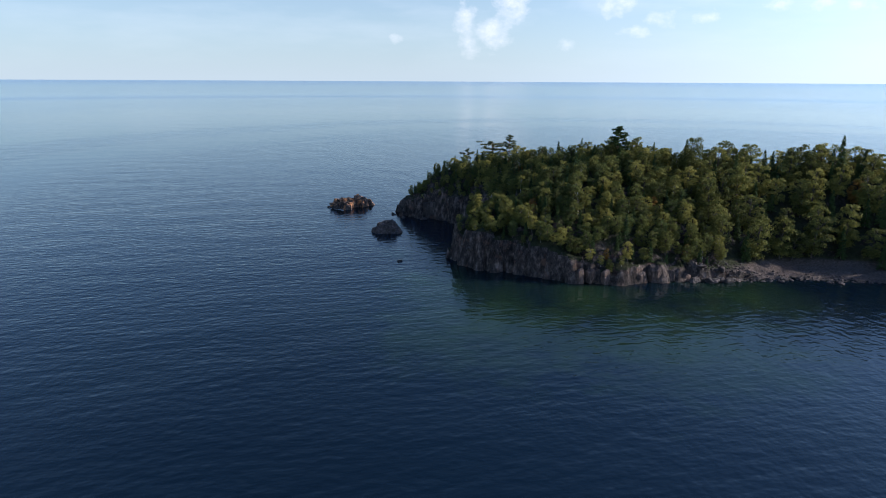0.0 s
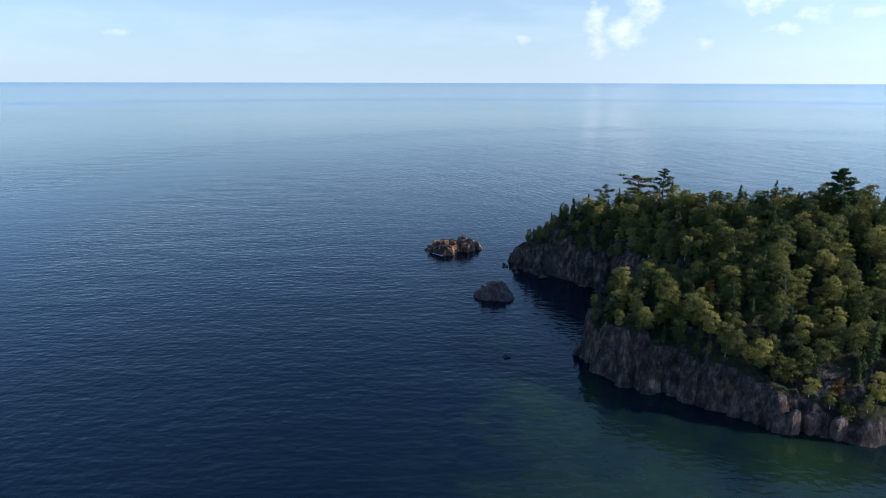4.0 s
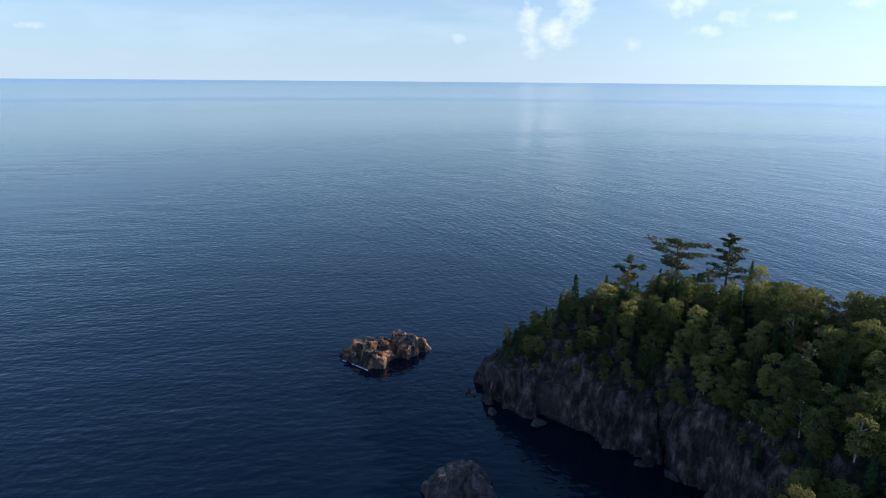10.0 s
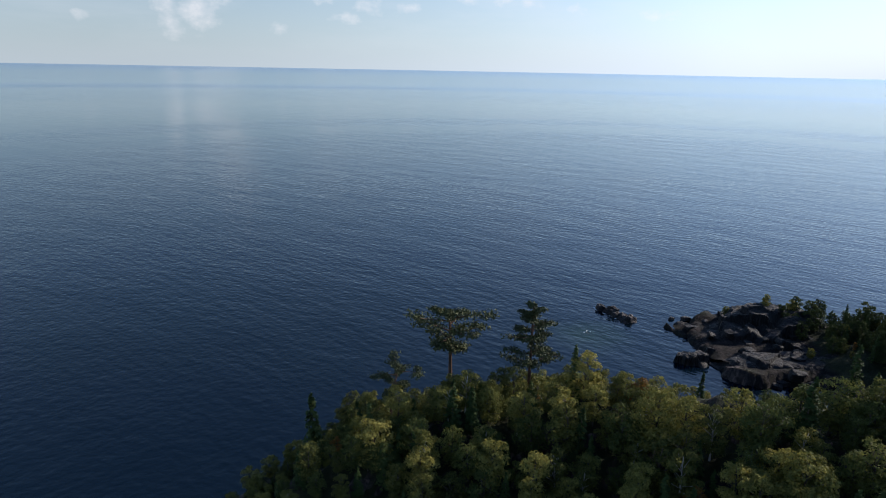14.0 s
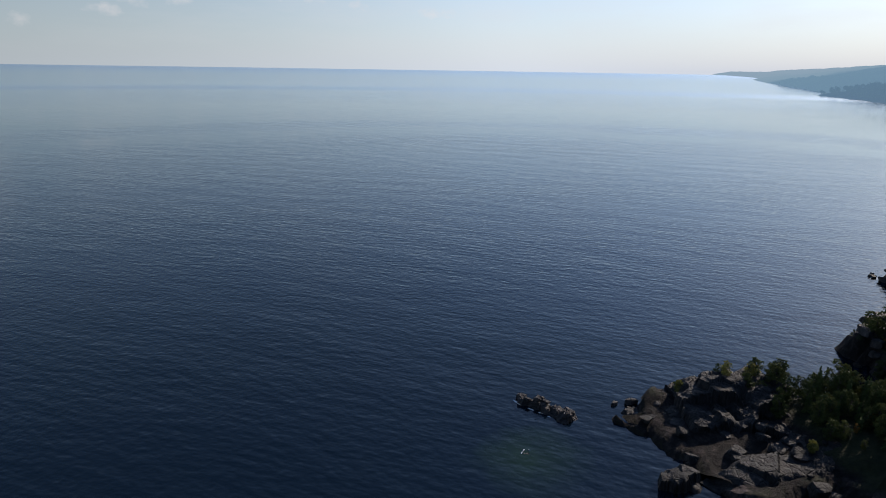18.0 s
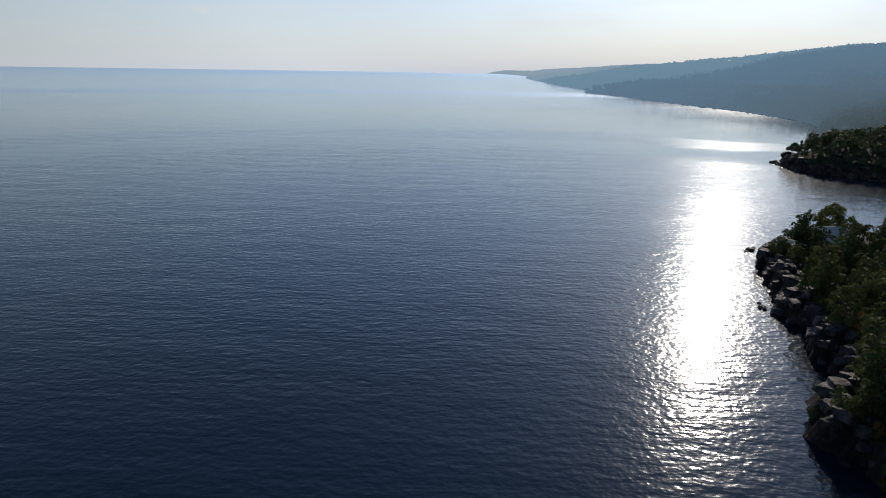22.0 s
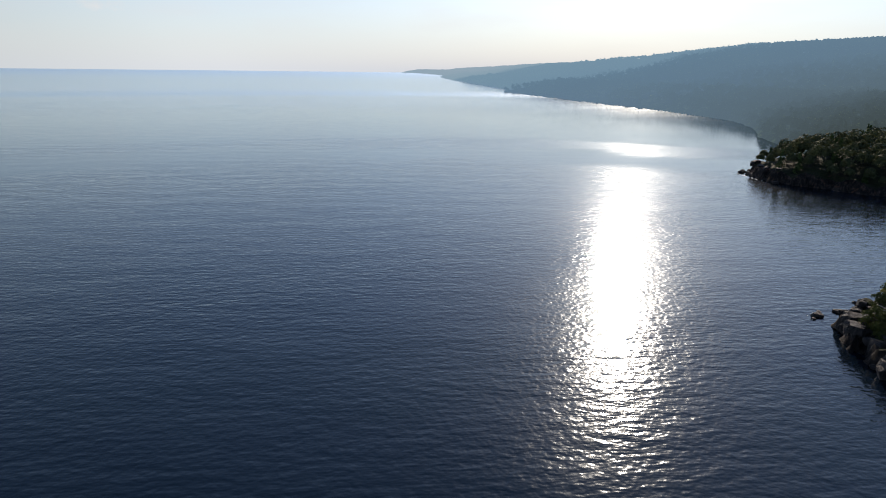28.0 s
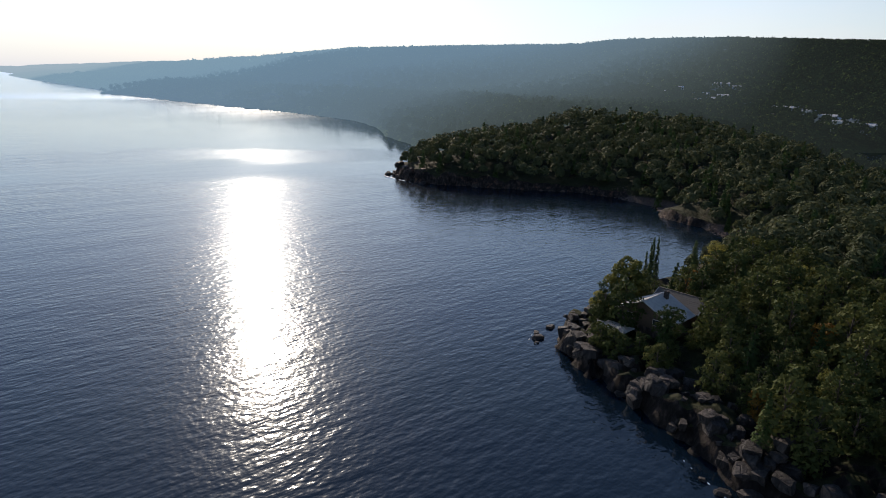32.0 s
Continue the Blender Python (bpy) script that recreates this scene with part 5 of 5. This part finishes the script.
def gable_house(m, long, half, wall_z, ridge_z, roof_mat, label, chimney=False):
    """Local x runs along the ridge, y across it."""
    ob = thing("house", m, label, "house")
    part("foundation", mesh("foundation", *box(-long / 2 + 0.5, -half + 0.6, -1.5, long / 2 - 0.5, half - 0.6, 0.2), ROCK_CLIFF), ob)
    v = [(sx * (long / 2 - 0.5), sy * (half - 0.6), z) for sx in (-1, 1) for sy in (-1, 1) for z in (0.2, wall_z)]
    v += [(-long / 2 + 0.5, 0, ridge_z - 0.25), (long / 2 - 0.5, 0, ridge_z - 0.25)]
    f = [(0, 1, 8, 3, 2), (4, 6, 7, 9, 5), (0, 4, 5, 1), (2, 3, 7, 6), (0, 2, 6, 4)]
    part("wall", mesh("wall", v, f, SIDING), ob)
    slope = (ridge_z - wall_z) / (half - 0.6)
    for side in (-1, 1):
        rows = []
        n = 9
        for k in range(n):
            y0, y1 = half * k / n, half * (k + 1) / n + 0.08
            za, zb = ridge_z - slope * y0, ridge_z - slope * y1
            a, b = (y0 * side, y1 * side)
            vv = [(-long / 2, a, za), (long / 2, a, za), (long / 2, b, zb + 0.03), (-long / 2, b, zb + 0.03),
                  (-long / 2, a, za - 0.16), (long / 2, a, za - 0.16), (long / 2, b, zb - 0.13), (-long / 2, b, zb - 0.13)]
            rows.append((vv, [(0, 1, 2, 3), (7, 6, 5, 4), (0, 4, 5, 1), (1, 5, 6, 2), (2, 6, 7, 3), (3, 7, 4, 0)]))
        roof = part("roof", mesh("roof", *rows[0], roof_mat), ob)
        for row in rows[1:]:
            part("shingle_course", mesh("shingle_course", *row, roof_mat), roof)
    part("ridge_cap", mesh("ridge_cap", *box(-long / 2, -0.15, ridge_z - 0.05, long / 2, 0.15, ridge_z + 0.06), roof_mat), ob)
    for sx in (-1, 1):
        for sy in (-1, 1):
            e = sx * (long / 2 + 0.04)
            pieces = [limb((e, 0, ridge_z - 0.1), (e, sy * half, ridge_z - slope * half - 0.1), 0.13, 0.13)]
            part("fascia", mesh("fascia", *joined(pieces), TRIM), ob)
    for sx in (-1, 1):
        for y in (-half * 0.45, half * 0.45):
            x = sx * (long / 2 - 0.48)
            w = part("window", mesh("window", *box(x - 0.05, y - 0.8, 1.0, x + 0.05, y + 0.8, 2.3), TRIM), ob)
            part("pane", mesh("pane", *box(x - 0.07, y - 0.7, 1.1, x + 0.07, y + 0.7, 2.2), GLASS), w)
    if chimney:
        part("chimney", mesh("chimney", *box(long * 0.2, -1.6, ridge_z - 1.2, long * 0.2 + 0.8, -0.8, ridge_z + 0.9), ROCK_CLIFF), ob)
    return ob


RIDGE_TURN = math.degrees(math.atan2(-0.82, 0.57))
hz = 7.0
gable_house(pose(217.2 + 0.57 * 4.4, 248.7 - 0.82 * 4.4, hz, 0, 0, RIDGE_TURN), 9.0, 6.6, 2.6, 5.6, SHINGLE, "low brown lakeside house with a weathered grey gable roof", True)
gable_house(pose(224.9, 236.2, hz - 0.2, 0, 0, RIDGE_TURN + 90), 11.0, 4.2, 2.4, 4.3, SHINGLE_DARK, "dark-roofed wing beside the lakeside house")
deck = thing("deck", pose(217.8, 253.5, hz - 0.6, 0, 0, RIDGE_TURN), "pale wooden deck with a railing in front of the house", "deck")
for k in range(10):
    part("board", mesh("board", *box(-2 + k * 0.4, -3, 0.5, -2 + k * 0.4 + 0.36, 3, 0.58), TRIM), deck)
for k in range(7):
    part("post", mesh("post", *box(-2.1, -3 + k, -1.0, -1.98, -2.88 + k, 1.5), TRIM), deck)
part("rail", mesh("rail", *box(-2.12, -3, 1.5, -1.95, 3.1, 1.58), TRIM), deck)

# ---- town on the slope behind the bay ----
WHITE_WALL, GREY_ROOF = plain("pale_wall", (0.72, 0.71, 0.69), 0.7, 0.3, 0.1), plain("light_roof", (0.5, 0.5, 0.5), 0.6, 0.3, 0.15)


def town_house(bear_deg, d, w, h, deep):
    a = radians(bear_deg)
    x, y = 108 + d * math.cos(a), 304 + d * math.sin(a)
    z = ground_at(x, y) + 3.0
    ob = thing("building", pose(x, y, z, 0, 0, bear_deg + rnd.uniform(-15, 15)), "pale town building with a light roof among the trees", "building", "town buildings")
    part("wall", mesh("wall", *box(-deep / 2, -w / 2, -9, deep / 2, w / 2, h), WHITE_WALL), ob)
    r = [(-deep / 2 - 0.4, -w / 2 - 0.4, h), (deep / 2 + 0.4, -w / 2 - 0.4, h), (deep / 2 + 0.4, w / 2 + 0.4, h), (-deep / 2 - 0.4, w / 2 + 0.4, h), (0, -w / 2 - 0.4, h + deep * 0.16), (0, w / 2 + 0.4, h + deep * 0.16)]
    part("roof", mesh("roof", r, [(0, 1, 4), (1, 2, 5, 4), (2, 3, 5), (3, 0, 4, 5), (0, 3, 2, 1)], GREY_ROOF), ob)
    n = max(2, int(w / 4))
    for k in range(n):
        y0 = -w / 2 + w * (k + 0.3) / n
        part("window", mesh("window", *box(-deep / 2 - 0.06, y0, h * 0.35, -deep / 2 + 0.02, y0 + w * 0.4 / n, h * 0.7), GLASS), ob)


for b, d, w, h, deep in [(-30.6, 1120, 26, 6, 14), (-27.4, 1060, 15, 5, 10), (-31.8, 1090, 12, 5, 9), (-29.2, 960, 22, 5, 12), (-30.0, 900, 16, 5, 10), (-28.9, 880, 12, 5, 10), (-31.0, 930, 18, 6, 10), (-35.2, 800, 20, 5, 10),
                         (-36.4, 780, 15, 5, 10), (-38.2, 740, 24, 5, 12), (-39.8, 735, 20, 5, 11), (-41.0, 720, 18, 5, 11), (-37.2, 760, 12, 4, 9), (-26.6, 1000, 12, 4, 9), (-33.0, 860, 14, 4, 9), (-39.2, 700, 8, 8, 6)]:
    town_house(b, d, w, h, deep)


# ---- foam where the swell breaks ----
FOAM = plain("foam", (0.82, 0.85, 0.88), 0.6, 3.0, 0.2)


def foam_strip(points, wide, seed, share=0.6):
    """Broken white patches along a waterline."""
    rng = np.random.default_rng(seed)
    pieces = []
    for (ax, ay), (bx, by) in zip(points[:-1], points[1:]):
        g = math.hypot(bx - ax, by - ay)
        n = max(2, int(g / (wide * 1.6)))
        for k in range(n):
            if rng.uniform() > share:
                continue
            q = (k + rng.uniform()) / n
            x, y = ax + (bx - ax) * q, ay + (by - ay) * q
            z = float(lift(x, y)) + 0.03
            r = wide * rng.uniform(0.4, 1.1)
            t = math.atan2(by - ay, bx - ax)
            ring = []
            for i in range(9):
                a = i * 2 * math.pi / 9
                u, w = r * 1.5 * math.cos(a) * rng.uniform(0.7, 1.2), r * 0.45 * math.sin(a) * rng.uniform(0.6, 1.2)
                ring.append((x + u * math.cos(t) - w * math.sin(t), y + u * math.sin(t) + w * math.cos(t), z))
            top = [(px + (x - px) * 0.5, py + (y - py) * 0.5, z + 0.06) for px, py, pz in ring]
            pieces.append((ring + top, [(i, (i + 1) % 9, 9 + (i + 1) % 9, 9 + i) for i in range(9)] + [tuple(range(9, 18))]))
    tagged(new("foam", mesh("foam", *joined(pieces), FOAM)), "white foam along the waterline", "foam", kind="stuff")


foam_strip([(55.0, 264.1), (54.8, 261.4), (55.6, 258.4), (56.1, 256.0)], 0.45, 1, 0.7)
foam_strip([(45.9, 252.2), (46.8, 252.6), (47.4, 252.0)], 0.22, 2, 0.6)
foam_strip([(173.4, 254.8), (180, 256.2), (187, 256.8)], 0.35, 3, 0.35)
foam_strip([(224, 266.6), (228.5, 268.0), (233, 265.6)], 0.35, 4, 0.35)
foam_strip([(432, 276), (443, 283.5), (455, 290), (462, 291)], 0.8, 5, 0.4)
foam_strip([(-51, 206.0), (-47.2, 204.2), (-44.6, 202.8)], 0.3, 6, 0.5)
foam_strip([(870, 297), (905, 310), (960, 345), (1032, 392), (1100, 448), (1169, 503), (1250, 566)], 3.2, 7, 0.6)
foam_strip([(1321, 625), (1504, 760), (1650, 894)], 4.0, 8, 0.25)

# the pattern trees themselves stand nowhere
for group in kinds.values():
    for ob in group:
        for o in (*ob.children_recursive, ob):
            bpy.data.objects.remove(o)
